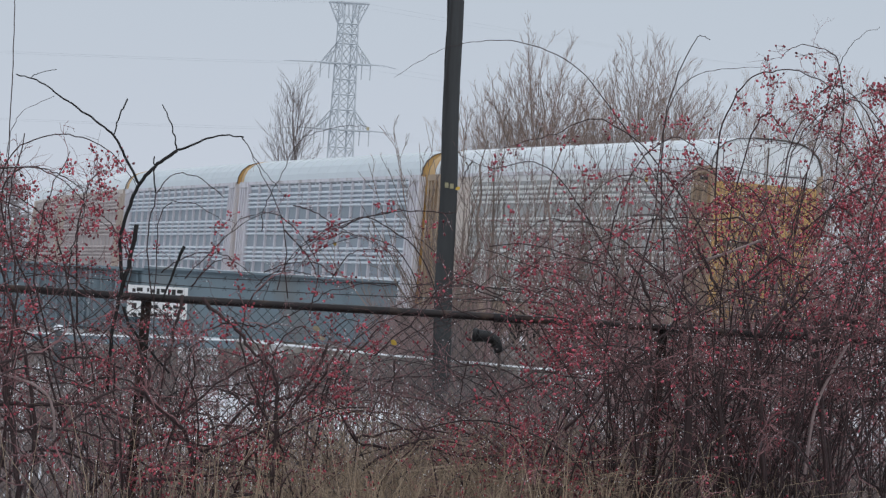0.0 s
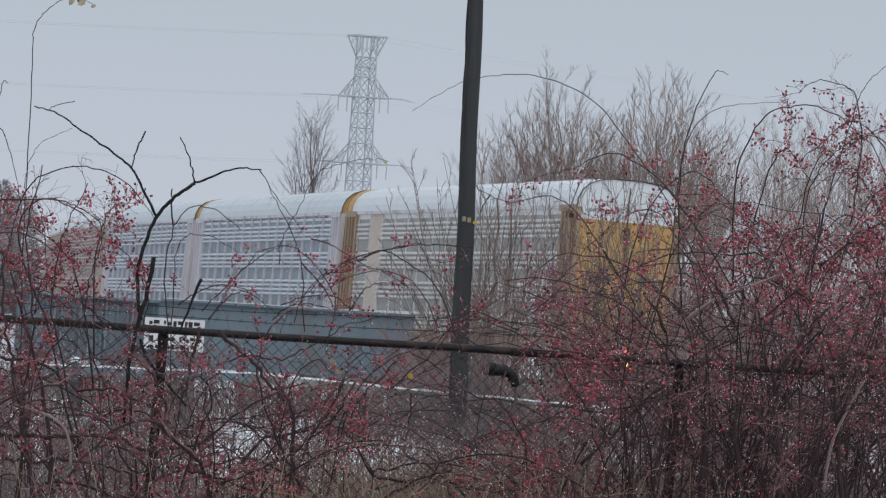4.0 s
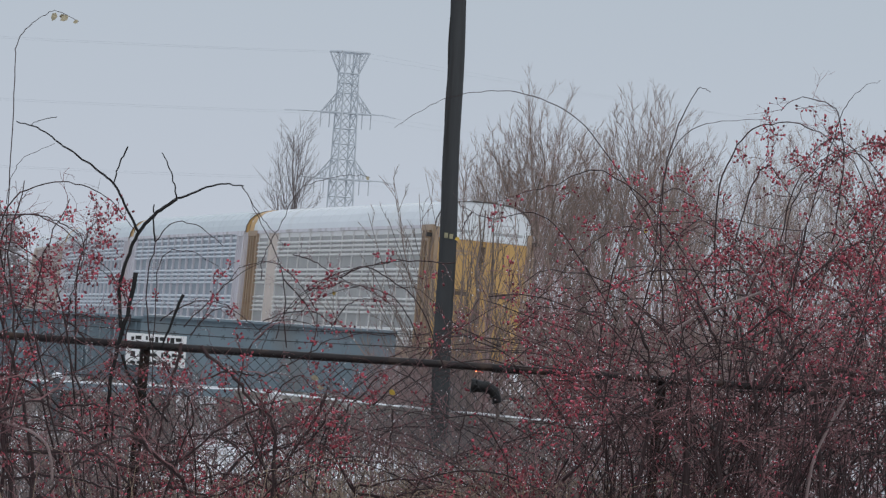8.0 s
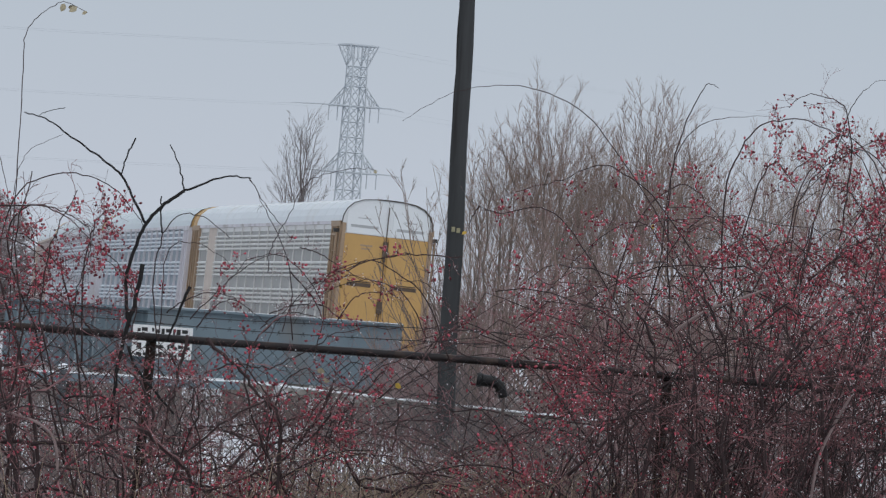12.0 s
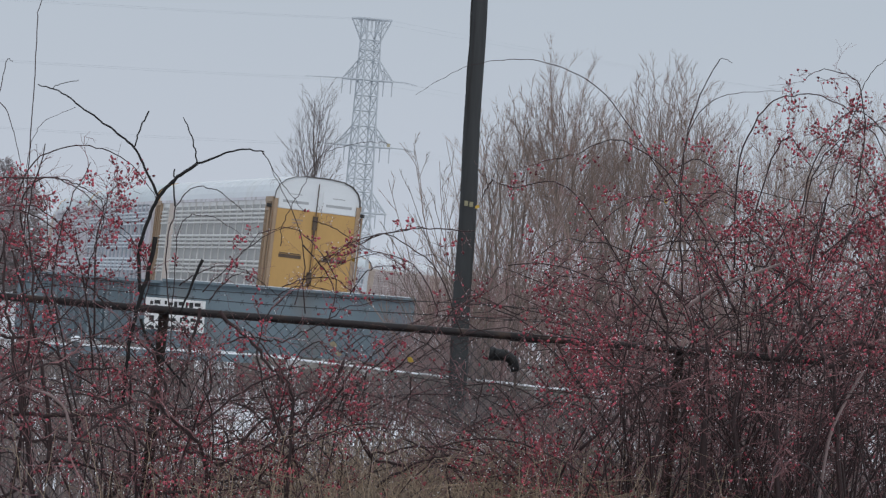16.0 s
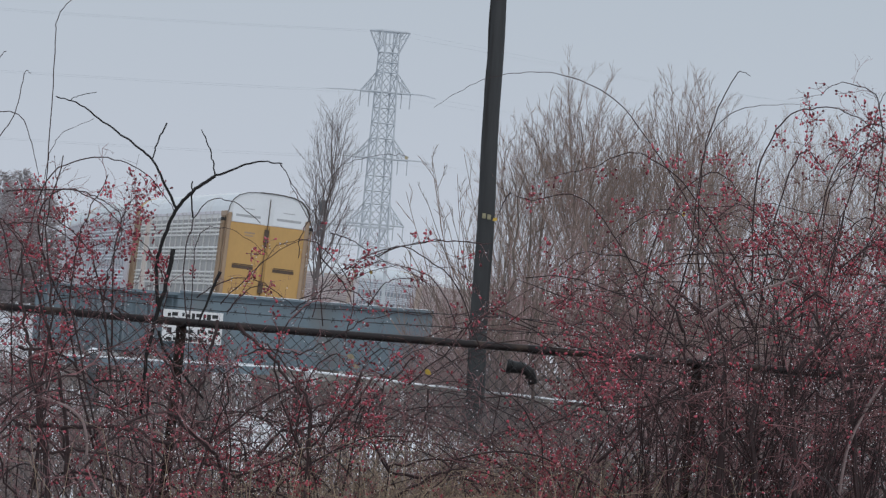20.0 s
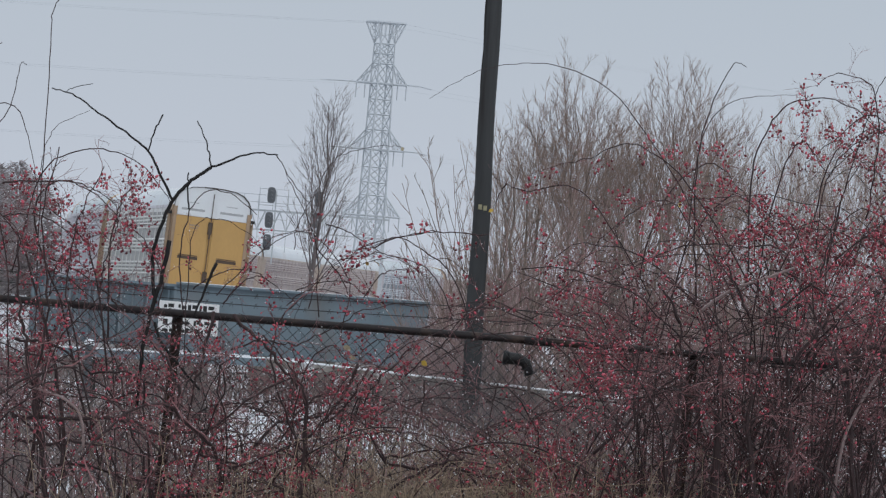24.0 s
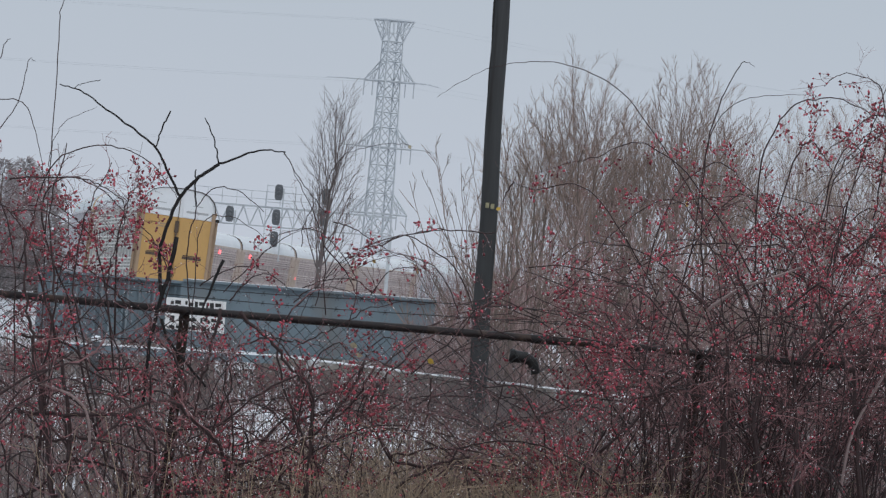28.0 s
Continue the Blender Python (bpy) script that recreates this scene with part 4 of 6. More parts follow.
def plant(kind, meshes, x, y, z, turn, size, label, category, group=""):
    t = thing(kind, pose(x, y, z, 0, 0, turn), label, category, group)
    for nm, me in zip(("trunk", "crown"), meshes):
        ob = part(nm, me, None, t)
        ob.scale = (size, size, size)
    return t


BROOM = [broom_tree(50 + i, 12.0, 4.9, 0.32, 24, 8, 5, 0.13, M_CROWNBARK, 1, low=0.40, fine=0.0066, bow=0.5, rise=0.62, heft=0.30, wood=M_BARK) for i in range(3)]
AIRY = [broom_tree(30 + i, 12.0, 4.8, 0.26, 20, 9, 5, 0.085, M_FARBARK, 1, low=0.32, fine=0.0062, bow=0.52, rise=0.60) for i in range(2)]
VASE = [broom_tree(70 + i, 5.5, 5.4, 0.03, 19, 6, 2, 0.062, M_BARK if i else M_CROWNBARK, 1, low=0.12, fan=0.9, fine=0.0065, bow=0.60, rise=0.25) for i in range(3)]
THICK = [bare_tree(120 + i, 4.5, (9, 7, 4), 0.02, 0.8, 0.025, M_UNDER, 9, 0.40) for i in range(2)]
DARKSCRUB = [bare_tree(125 + i, 4.5, (9, 7, 4), 0.02, 0.8, 0.025, M_SCRUB, 9, 0.40) for i in range(2)]
SHRUB = [bare_tree(90 + i, 3.6, (7, 4, 3), 0.03, 0.8, 0.020, M_BRUSH, 7, 0.40) for i in range(3)]
SLENDER = [bare_tree(60 + i, 5.2, (9, 4, 2), 0.06, 0.55, 0.033, M_UNDER if i % 2 else M_BARK, 4, 0.22) for i in range(4)]
LONE = broom_tree(81, 12.2, 2.5, 0.20, 30, 6, 4, 0.18, M_TRUNK, 1, low=0.24, fan=1.15, fine=0.0072, bow=0.74, rise=0.86, heft=0.25)

# woods behind the line: place, and top of each tree
for i, (x, y, top) in enumerate(((6.1, 262.0, 10.6), (11.6, 272.0, 11.4), (16.9, 275.0, 11.0), (19.6, 276.0, 12.2), (21.4, 280.0, 12.4), (23.0, 275.0, 12.6), (25.4, 280.0, 12.6), (27.0, 272.0, 12.8))):
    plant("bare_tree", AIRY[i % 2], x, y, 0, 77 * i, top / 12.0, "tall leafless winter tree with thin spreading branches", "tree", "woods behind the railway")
for i, (x, y, top) in enumerate(((8.7, 258.0, 12.7), (9.6, 264.0, 11.7), (13.3, 262.0, 13.2), (14.9, 265.0, 12.2), (12.2, 266.0, 11.4), (7.4, 261.0, 11.0), (10.6, 268.0, 10.6), (16.0, 270.0, 11.2))):
    plant("bare_tree", BROOM[i % 3], x, y, 0, 140 * i, top / 12.0, "large leafless tree with dense twiggy rounded crown", "tree", "woods behind the railway")
for i in range(26):
    x, y = (0.0262 + 0.00291 * i) * 215, 208 + (i * 7) % 23
    if i == 13:
        continue
    plant("brush_shrub", THICK[i % 2], x, y, 0, 53 * i, (0.84 + 0.42 * ((i * 5) % 7) / 7) * 1.35, "dense tangled understory shrub below the bare trees", "shrub", "understory of the woods")
for i, (x, y, top) in enumerate(((2.256, 255.00, 4.208), (3.026, 250.00, 4.596), (4.055, 256.00, 5.088), (4.833, 246.00, 5.174), (3.355, 238.00, 4.300), (5.506, 240.00, 5.399))):
    plant("brush_shrub", THICK[i % 2], x, y, 0, 71 * i, top / 4.5, "hazy leafless brush beyond the railway curve", "shrub", "understory of the woods")
# the single tree beyond the train
lone = plant("bare_tree", LONE, -2.88, 300.0, 0, 0, 0.965, "slim leafless tree with grey-brown trunk standing alone", "tree")
lone.matrix_basis = pose(-2.88, 300.0, 0, 0, 2.6, 0)
# saplings before the train: wide fans near the pole, thinner ones in the thicket's lee
for i, (x, y, top) in enumerate(((2.40, 122.0, 5.8), (2.9, 120.0, 6.2), (3.25, 123.0, 6.0), (4.4, 121.0, 6.1), (5.2, 124.0, 5.8), (5.9, 119.0, 5.6), (6.6, 122.0, 5.7), (7.4, 124.0, 5.8), (8.3, 121.0, 5.8), (9.2, 123.0, 5.9), (10.4, 121.0, 5.9))):
    plant("sapling", VASE[i % 3], x, y, ground_z(x, y), 61 * i, top / 5.5, "thin leafless sapling fanning out from its base", "sapling", "saplings along the railway")
for i, (x, y, top) in enumerate(((3.1, 124.0, 5.0), (4.15, 118.0, 4.9), (5.4, 119.0, 5.0), (6.3, 118.0, 5.2), (7.75, 120.0, 5.0), (9.3, 119.0, 5.2), (2.271, 114.0, 3.6), (3.20, 115.0, 3.7), (4.655, 113.0, 3.7), (5.805, 112.0, 3.7))):
    plant("sapling", SLENDER[i % 4], x, y, ground_z(x, y), 61 * i, top / 5.2, "thin leafless many-stemmed sapling", "sapling", "saplings along the railway")


# brush in the strip between fence and railway
for i, (x, y, top) in enumerate(((1.518, 127.00, 2.153), (1.735, 126.00, 2.355), (1.438, 124.00, 2.277), (1.559, 121.00, 2.236), (1.686, 118.00, 2.312), (1.977, 126.00, 2.373), (2.103, 123.00, 2.448), (1.441, 116.00, 1.907), (1.718, 115.00, 2.044), (2.133, 117.00, 2.178), (1.564, 118.00, 2.417), (2.002, 121.00, 2.561), (2.473, 124.00, 2.533), (2.755, 116.00, 2.620), (1.663, 127.00, 1.857), (1.852, 114.00, 2.279), (2.443, 118.00, 2.082), (2.904, 121.00, 2.218), (3.461, 124.00, 1.312), (3.95, 116.00, 1.5), (4.729, 127.00, 2.695), (4.886, 114.00, 2.943), (5.746, 118.00, 2.895),
                                 (6.689, 121.00, 3.197), (7.697, 124.00, 3.157), (7.964, 116.00, 3.395), (9.705, 127.00, 3.429), (9.689, 114.00, 3.516), (1.853, 118.00, 1.583), (2.714, 121.00, 1.620), (3.822, 124.00, 1.291),
                                 (4.464, 116.00, 2.241), (6.098, 127.00, 2.428), (6.553, 114.00, 2.735), (7.908, 118.00, 2.940), (9.263, 121.00, 3.153), (10.675, 124.00, 3.376))):
    z = ground_z(x, y)
    plant("brush_shrub", (THICK[i % 2] if i % 4 or i < 16 else SHRUB[i % 3]), x, y, z, 47 * i, max(top - z, 0.8) / (4.5 if i % 4 or i < 16 else 3.6), "dense brown leafless shrub in the trackside strip", "shrub", "trackside brush")


# low brush on the field by the pole's foot
for i in range(18):
    y = 58.0 + (i * 11) % 46
    x = y * (0.0135 + 0.0019 * i)
    plant("brush_shrub", DARKSCRUB[i % 2], x, y, ground_z(x, y), 83 * i, (0.75 + 0.5 * ((i * 7) % 5) / 5 + 0.006 * (100 - y)) / 4.5, "low dark leafless scrub on the snowy field", "shrub", "trackside brush")
# taller scrub that hides the lower half of the pole
for i, (x, y, top) in enumerate(((1.75, 107.0, 1.9), (2.15, 108.5, 2.1), (2.45, 107.0, 2.0), (1.95, 102.5, 1.2), (2.75, 108.0, 1.6), (1.45, 107.5, 1.7), (2.95, 107.0, 1.3), (2.3, 101.0, 1.1))):
    plant("brush_shrub", DARKSCRUB[i % 2], x, y, ground_z(x, y), 71 * i, top / 4.5, "dense dark leafless scrub round the pole", "shrub", "trackside brush")
# low brush close behind the thicket
for i in range(22):
    x, y = 0.75 + 0.15 * i + 0.12 * math.sin(i * 5.1), 36.0 + (i * 5) % 17
    x *= y / 33.0
    plant("brush_shrub", THICK[i % 2], x, y, ground_z(x, y) - 0.05, 59 * i, (0.20 + 0.10 * ((i * 3) % 5) / 5) * (1.0 if i > 3 else 0.7), "low tangled brown brush behind the fence", "shrub", "brush behind the fence")


def conifers():
    for i, (x, y, top) in enumerate(((-19.963, 330.00, 8.128), (-19.068, 335.00, 7.330), (-20.898, 325.00, 7.795))):
        rnd = random.Random(i)
        t = thing("evergreen_tree", pose(x, y, 0), "dense evergreen tree greyed by painted haze in the distance", "tree", "evergreens beyond the railway")
        part("trunk", Geo().tube([(0, 0, -0.2), (0, 0, top * 0.9)], 0.2, 0.03, 6), M_BARK, t)
        g = Geo()
        for k in range(4200):
            u = rnd.random() ** 0.7
            z = 0.6 + (top - 0.6) * (1 - u)
            rad = 1.6 * min(1, (u * 2.4) ** 0.55) * rnd.uniform(0.3, 1.0)
            an = rnd.uniform(0, 6.283)
            c = Vector((rad * math.cos(an), rad * math.sin(an), z))
            d = Vector((math.cos(an), math.sin(an), rnd.uniform(-0.5, 0.9)))
            g.tube([c, c + d * rnd.uniform(0.15, 0.4)], 0.035, 0.008, 3, cap=False)
        part("crown", g, M_CONIFER, t)


conifers()


# ---- chain-link fence ----
FENCE_Y = 31.0
FENCE_TOP = 2.292


def fence():
    t = thing("chain_link_fence", Matrix.Identity(4), "old chain-link fence with rusty dark top pipe and slack wire", "fence")
    xs = [-3.4 + 0.17 * i for i in range(41)]
    part("top_rail", Geo().tube([(x, FENCE_Y, FENCE_TOP + 0.003 * math.sin(x * 2.1)) for x in xs], 0.0215, None, 10), M_RAIL, t, "rusty dark top pipe", True)
    part("rail_sleeve", Geo().tube([(0.86, FENCE_Y, FENCE_TOP), (1.02, FENCE_Y, FENCE_TOP)], 0.024, None, 10), M_RAIL, t, smooth=True)
    wire = Geo()
    low, high, step = 0.84, FENCE_TOP - 0.005, 0.066
    h = high - low
    n = int((6.8 + h) / step)
    rnd = random.Random(11)
    for i in range(n):
        x = -3.4 - h + i * step
        for s, y in ((1, -0.024), (-1, -0.027)):
            a = (x, low) if s == 1 else (x + h, low)
            b = (x + h, high) if s == 1 else (x, high)
            k = 8
            pts = [(a[0] + (b[0] - a[0]) * j / k + rnd.gauss(0, 0.0016), FENCE_Y + y, a[1] + (b[1] - a[1]) * j / k + rnd.gauss(0, 0.0016)) for j in range(k + 1)]
            pts = [p for p in pts if -3.4 <= p[0] <= 3.4]
            if len(pts) > 1:
                wire.tube(pts, 0.0020, None, 3, cap=False)
    part("wire_mesh", wire, M_MESH, t, "weathered diamond wire mesh")["kind"] = "stuff"
    for x in (-0.985, -3.3, 1.75):
        p = part("post", Geo().tube([(x - 0.035, FENCE_Y + 0.045, 0.6), (x + 0.01, FENCE_Y + 0.045, FENCE_TOP - 0.03)], 0.028, None, 10), M_FENCEPOST, t, smooth=True)
        part("post_cap", Geo().ball((x + 0.01, FENCE_Y + 0.045, FENCE_TOP - 0.02), (0, 0, 1), 0.05, 0.03, 3, 10), M_RAIL, p)
    for z, sag in ((2.372, 0.012), (2.43, 0.02)):
        g = Geo()
        pts = [(x, FENCE_Y + 0.05, z - sag * math.sin(x * 1.9 + z * 9)) for x in xs]
        g.tube(pts, 0.0022, None, 4)
        for x in [-3.3 + 0.13 * i for i in range(51)]:
            zz = z - sag * math.sin(x * 1.9 + z * 9)
            g.tube([(x - 0.008, FENCE_Y + 0.05, zz - 0.014), (x + 0.008, FENCE_Y + 0.05, zz + 0.014)], 0.0016, None, 3)
            g.tube([(x + 0.01, FENCE_Y + 0.05, zz - 0.012), (x - 0.004, FENCE_Y + 0.05, zz + 0.012)], 0.0016, None, 3)
        part("barbed_wire", g, M_MESH, t, "barbed wire strand above the pipe")


fence()


# ---- wild rose thicket ----
class Rose:
    def __init__(self):
        self.canes, self.twigs, self.hips, self.drops = [], Geo(), Geo(), Geo()


def add_hips(b, p, rnd, n):
    for _ in range(n):
        d = Vector((rnd.gauss(0, 0.7), rnd.gauss(0, 0.7), rnd.gauss(0.05, 0.8))).normalized()
        q = p + d * rnd.uniform(0.012, 0.04)
        b.twigs.tube([p, q], 0.0011, None, 3, cap=False)
        ln = rnd.uniform(0.013, 0.022)
        b.hips.ball(q + d * ln * 0.45, d, ln, ln * rnd.uniform(0.28, 0.38), 3, 6)
        if rnd.random() < 0.15:
            b.drops.ball(q + d * ln, (0, 0, 1), 0.006, 0.0026, 2, 5)


def thin_spot(x, z):
    """Share of growth missing where the thicket stands open: over the fence's middle, before the girder and round the pipe."""
    if -0.88 < x < 0.62 and z > 2.46 + 0.25 * max(x - 0.2, 0):
        return 0.85
    if 0.66 < x < 1.02 and 2.02 < z < 2.33:
        return 0.92
    if -0.70 < x < 0.62 and 1.95 < z < 2.30:
        return 0.3
    if 1.45 < x < 2.3 and 2.38 < z < 2.95:
        return 0.62
    if x > 1.15 and z > 2.62:
        return 0.45
    if x > 1.9 and z > 2.2:
        return 0.25
    if 1.3 < x < 2.6 and z < 1.95:
        return 0.42
    if 0.40 < x < 0.80 and z < 1.95:
        return 0.25
    return 0.0


def hip_share(x, z):
    """How richly the thicket fruits: most in the crowns at both ends, little in the shaded foot and over the open middle."""
    if -0.85 < x < 0.6 and z > 2.88:
        return 0.0
    share = float(np.interp(x, (-2.4, -1.0, -0.8, 0.3, 0.75, 1.0, 1.4, 2.4), (1.1, 1.1, 0.15, 0.2, 0.5, 0.8, 0.9, 1.1)))
    low = float(np.interp(x, (-2.4, -1.0, 0.2, 0.45, 0.8, 1.1, 1.45, 2.4), (0.5, 0.65, 0.75, 0.3, 0.35, 0.8, 0.25, 0.35)))
    u = min(max((z - 2.30) / 0.2, 0), 1)
    if x > 1.7 and z > 2.6:
        share = 1.6 + 0.7 * min(max((x - 2.0) / 0.3, 0), 1)
    bunch = 1.6 * math.exp(-((x - 1.22) / 0.20) ** 2 - ((z - 2.18) / 0.22) ** 2)
    return low * (1 - u) + share * u + bunch


def twig(b, p, d, length, r, rnd, level, hips, droop):
    e = p + d.normalized() * length
    if level == 0 and hips < 2.5 and rnd.random() < max(thin_spot(p.x, p.z), thin_spot(e.x, e.z)):
        return
    n = 5 if level == 0 else 3
    pts, p, d = [p.copy()], p.copy(), d.normalized()
    for i in range(n):
        d = (d + Vector((rnd.gauss(0, 0.30), rnd.gauss(0, 0.2), rnd.gauss(0, 0.26) - droop))).normalized()
        p = p + d * (length / n)
        pts.append(p.copy())
    b.twigs.tube(pts, r, r * 0.5, 3, cap=False)
    for _ in range(rnd.choice((0, 0, 0, 1))):
        q = pts[rnd.randrange(1, n + 1)]
        b.drops.ball(q - Vector((0, 0.002, 0.003)), (0, 0, 1), 0.006, 0.0026, 2, 5)
    if level < 2:
        for k in range(rnd.choice((2, 3, 3, 4)) if level == 0 else rnd.choice((0, 1, 2))):
            i = rnd.randrange(1, n)
            nd = (pts[i + 1] - pts[i]).normalized() + Vector((rnd.gauss(0, 0.8), rnd.gauss(0, 0.5), rnd.gauss(0.1, 0.7)))
            twig(b, pts[i], nd, length * rnd.uniform(0.3, 0.6), r * 0.68, rnd, level + 1, hips, droop)
    patch = min(0.30 + 2.6 * noise.noise((pts[-1].x * 3.0, pts[-1].y * 1.6, pts[-1].z * 3.0)), 0.66) * hip_share(pts[-1].x, pts[-1].z)
    patch = max(patch, 0.75 * math.exp(-((pts[-1].x - 1.22) / 0.22) ** 2 - ((pts[-1].z - 2.18) / 0.22) ** 2))
    if rnd.random() < patch * hips * (0.78, 0.44, 0.32)[level]:
        add_hips(b, pts[-1], rnd, rnd.choice((2, 3, 4, 5, 6, 8)))


def cane_points(p, az, el, bend, length, rnd, n=20, wob=0.11):
    pts = [Vector(p)]
    p = Vector(p)
    for i in range(n):
        u = i / n
        kink = 2.6 if rnd.random() < 0.25 else 0.7
        e2 = el - bend * u ** 1.4 + rnd.gauss(0, wob) * kink
        az += rnd.gauss(0, wob * 1.4) * kink
        p = p + Vector((math.cos(az) * math.cos(e2), math.sin(az) * math.cos(e2), math.sin(e2))) * (length / n)
        pts.append(p.copy())
    return pts


def cane(b, pts, r0, rnd, twigs, hips, start=0.25, reach=0.28):
    b.canes.append(Geo().tube(pts, r0, r0 * 0.35, 5, knots=0.18))
    n = len(pts) - 1
    for k in range(n):
        q = pts[k].lerp(pts[k + 1], rnd.random())
        s = rnd.choice((-1, 1))
        b.twigs.tube([q, q + Vector((0.008 * s, rnd.gauss(0, 0.003), rnd.uniform(-0.004, 0.009)))], r0 * 0.4, 0.0003, 3, cap=False)
    for k in range(twigs):
        u = start + (1 - start) * (k + rnd.random()) / twigs
        i = min(int(u * n), n - 1)
        q = pts[i].lerp(pts[i + 1], u * n - i)
        ax = (pts[i + 1] - pts[i]).normalized()
        d = ax * 0.6 + Vector((rnd.gauss(0, 0.6), rnd.gauss(0, 0.4), rnd.gauss(0.35, 0.5)))
        twig(b, q, d, reach * rnd.uniform(0.45, 1.3), r0 * rnd.uniform(0.22, 0.36), rnd, 0, hips, 0.05)


def height_limit(x):
    """How high the thicket reaches along the fence."""
    return float(np.interp(x, (-3.0, -2.2, -1.7, -1.2, -0.9, 0.0, 0.6, 1.2, 1.9, 2.5, 3.4), (3.2, 3.05, 2.75, 2.6, 2.35, 2.35, 2.5, 3.1, 3.42, 3.6, 3.8)))


def rose_bush(seed, x, y, count, length, bend, radius, spread, twigs, hips, label, lean=None, el=(1.2, 1.6)):
    rnd = random.Random(seed)
    b = Rose()
    while len(b.canes) < count:
        px, py = x + rnd.gauss(0, spread), y + rnd.gauss(0, spread * 0.5)
        az = rnd.uniform(0, 6.283) if lean is None else lean + rnd.gauss(0, 0.7)
        pts = cane_points((px, py, ground_z(px, py) - 0.05), az, rnd.uniform(*el), rnd.uniform(*bend), rnd.uniform(*length), rnd)
        if max(p.z - height_limit(p.x) for p in pts) > 0:
            continue
        if sum(thin_spot(p.x, p.z) > 0.8 for p in pts) > rnd.choice((0, 0, 1, 2)):
            continue
        cane(b, pts, rnd.uniform(*radius), rnd, twigs, hips)
    finish(b, "rose_bush", label)


def finish(b, name, label):
    t = thing(name, Matrix.Identity(4), label, "bush", "wild rose thicket")
    for g in b.canes:
        part("cane", g, M_CANE, t, smooth=True)
    for nm, geo, m, lab in (("twig_tangle", b.twigs, M_TWIG, "thin reddish twigs"), ("hip_scatter", b.hips, M_HIP, "small red rose hips"), ("raindrop_scatter", b.drops, M_DROP, "hanging water drops coloured white for their glint")):
        if geo.v:
            part(nm, geo, m, t, lab, smooth=nm != "twig_tangle")["kind"] = "stuff"
    return t


DENSE = "dense leafless wild rose bush full of red hips"
SPARSE = "tangled leafless wild rose bush with scattered red hips"
# the tall thicket
for i, (x, y, n, lo, hi) in enumerate(((1.2, 30.6, 9, 1.5, 2.5), (1.65, 30.2, 19, 1.9, 3.2), (2.15, 30.7, 19, 2.2, 3.9), (2.65, 30.1, 18, 2.4, 4.3), (3.1, 30.6, 18, 2.6, 4.6),
                                       (1.4, 32.2, 10, 1.6, 2.9), (2.0, 32.6, 14, 1.8, 3.3), (2.6, 32.4, 16, 2.0, 3.6), (3.3, 32.5, 16, 2.2, 4.2))):
    rose_bush(100 + i, x, y, n, (lo, hi), (1.2, 2.9), (0.0034, 0.0105), 0.24, 13, 0.75, DENSE)
for i, (x, y, n, lo, hi) in enumerate(((2.05, 30.9, 12, 2.6, 3.8), (2.5, 31.6, 15, 3.0, 4.3), (2.95, 30.8, 16, 3.2, 4.6), (3.4, 31.4, 16, 3.2, 4.8), (1.5, 31.5, 12, 2.2, 3.2))):
    rose_bush(150 + i, x, y, n, (lo, hi), (1.3, 2.5), (0.0036, 0.0095), 0.2, 16, 0.9, DENSE)
# the low tangle before and behind the fence
for i, (x, y, n, lo, hi) in enumerate(((-2.5, 30.5, 9, 1.5, 2.7), (-1.9, 30.3, 7, 1.4, 2.4), (-1.3, 30.5, 9, 1.4, 2.3), (-0.7, 30.4, 8, 1.4, 2.3), (-0.1, 30.4, 4, 1.3, 2.1), (0.5, 30.5, 3, 1.3, 2.0), (0.95, 30.3, 5, 1.3, 2.3),
                                       (-2.4, 32.3, 6, 1.4, 2.5), (-1.6, 32.6, 8, 1.4, 2.3), (-0.8, 32.3, 7, 1.4, 2.2), (0.0, 32.4, 5, 1.3, 2.0), (0.8, 32.5, 3, 1.3, 2.1))):
    rose_bush(200 + i, x, y, n, (lo, hi), (1.3, 3.0), (0.003, 0.0115), 0.28, 9, 0.8, SPARSE)
for i, (x, y, n) in enumerate(((-2.3, 30.3, 5), (-1.75, 30.4, 3), (-1.2, 30.6, 4), (-0.5, 30.5, 3), (1.3, 30.2, 6), (2.2, 30.3, 8), (2.7, 30.2, 5))):
    rose_bush(250 + i, x, y, n, (1.4, 2.3), (0.9, 2.6), (0.010, 0.020), 0.35, 5, 0.5, "old thick dark rose stems with few hips", el=(0.35, 1.5))
rose_bush(272, -1.0, 30.85, 9, (0.8, 1.5), (0.8, 2.2), (0.003, 0.008), 0.12, 12, 1.0, SPARSE)
rose_bush(271, 0.86, 30.7, 4, (1.1, 1.7), (1.0, 2.4), (0.003, 0.006), 0.10, 14, 0.5, DENSE)
# hips over the west end
for i, (x, y, n, lo, hi) in enumerate(((-2.05, 30.2, 7, 1.9, 2.8), (-2.5, 30.4, 9, 1.9, 3.0), (-3.0, 30.6, 6, 1.9, 3.2))):
    rose_bush(300 + i, x, y, n, (lo, hi), (1.2, 2.5), (0.004, 0.009), 0.16, 13, 0.7, DENSE)


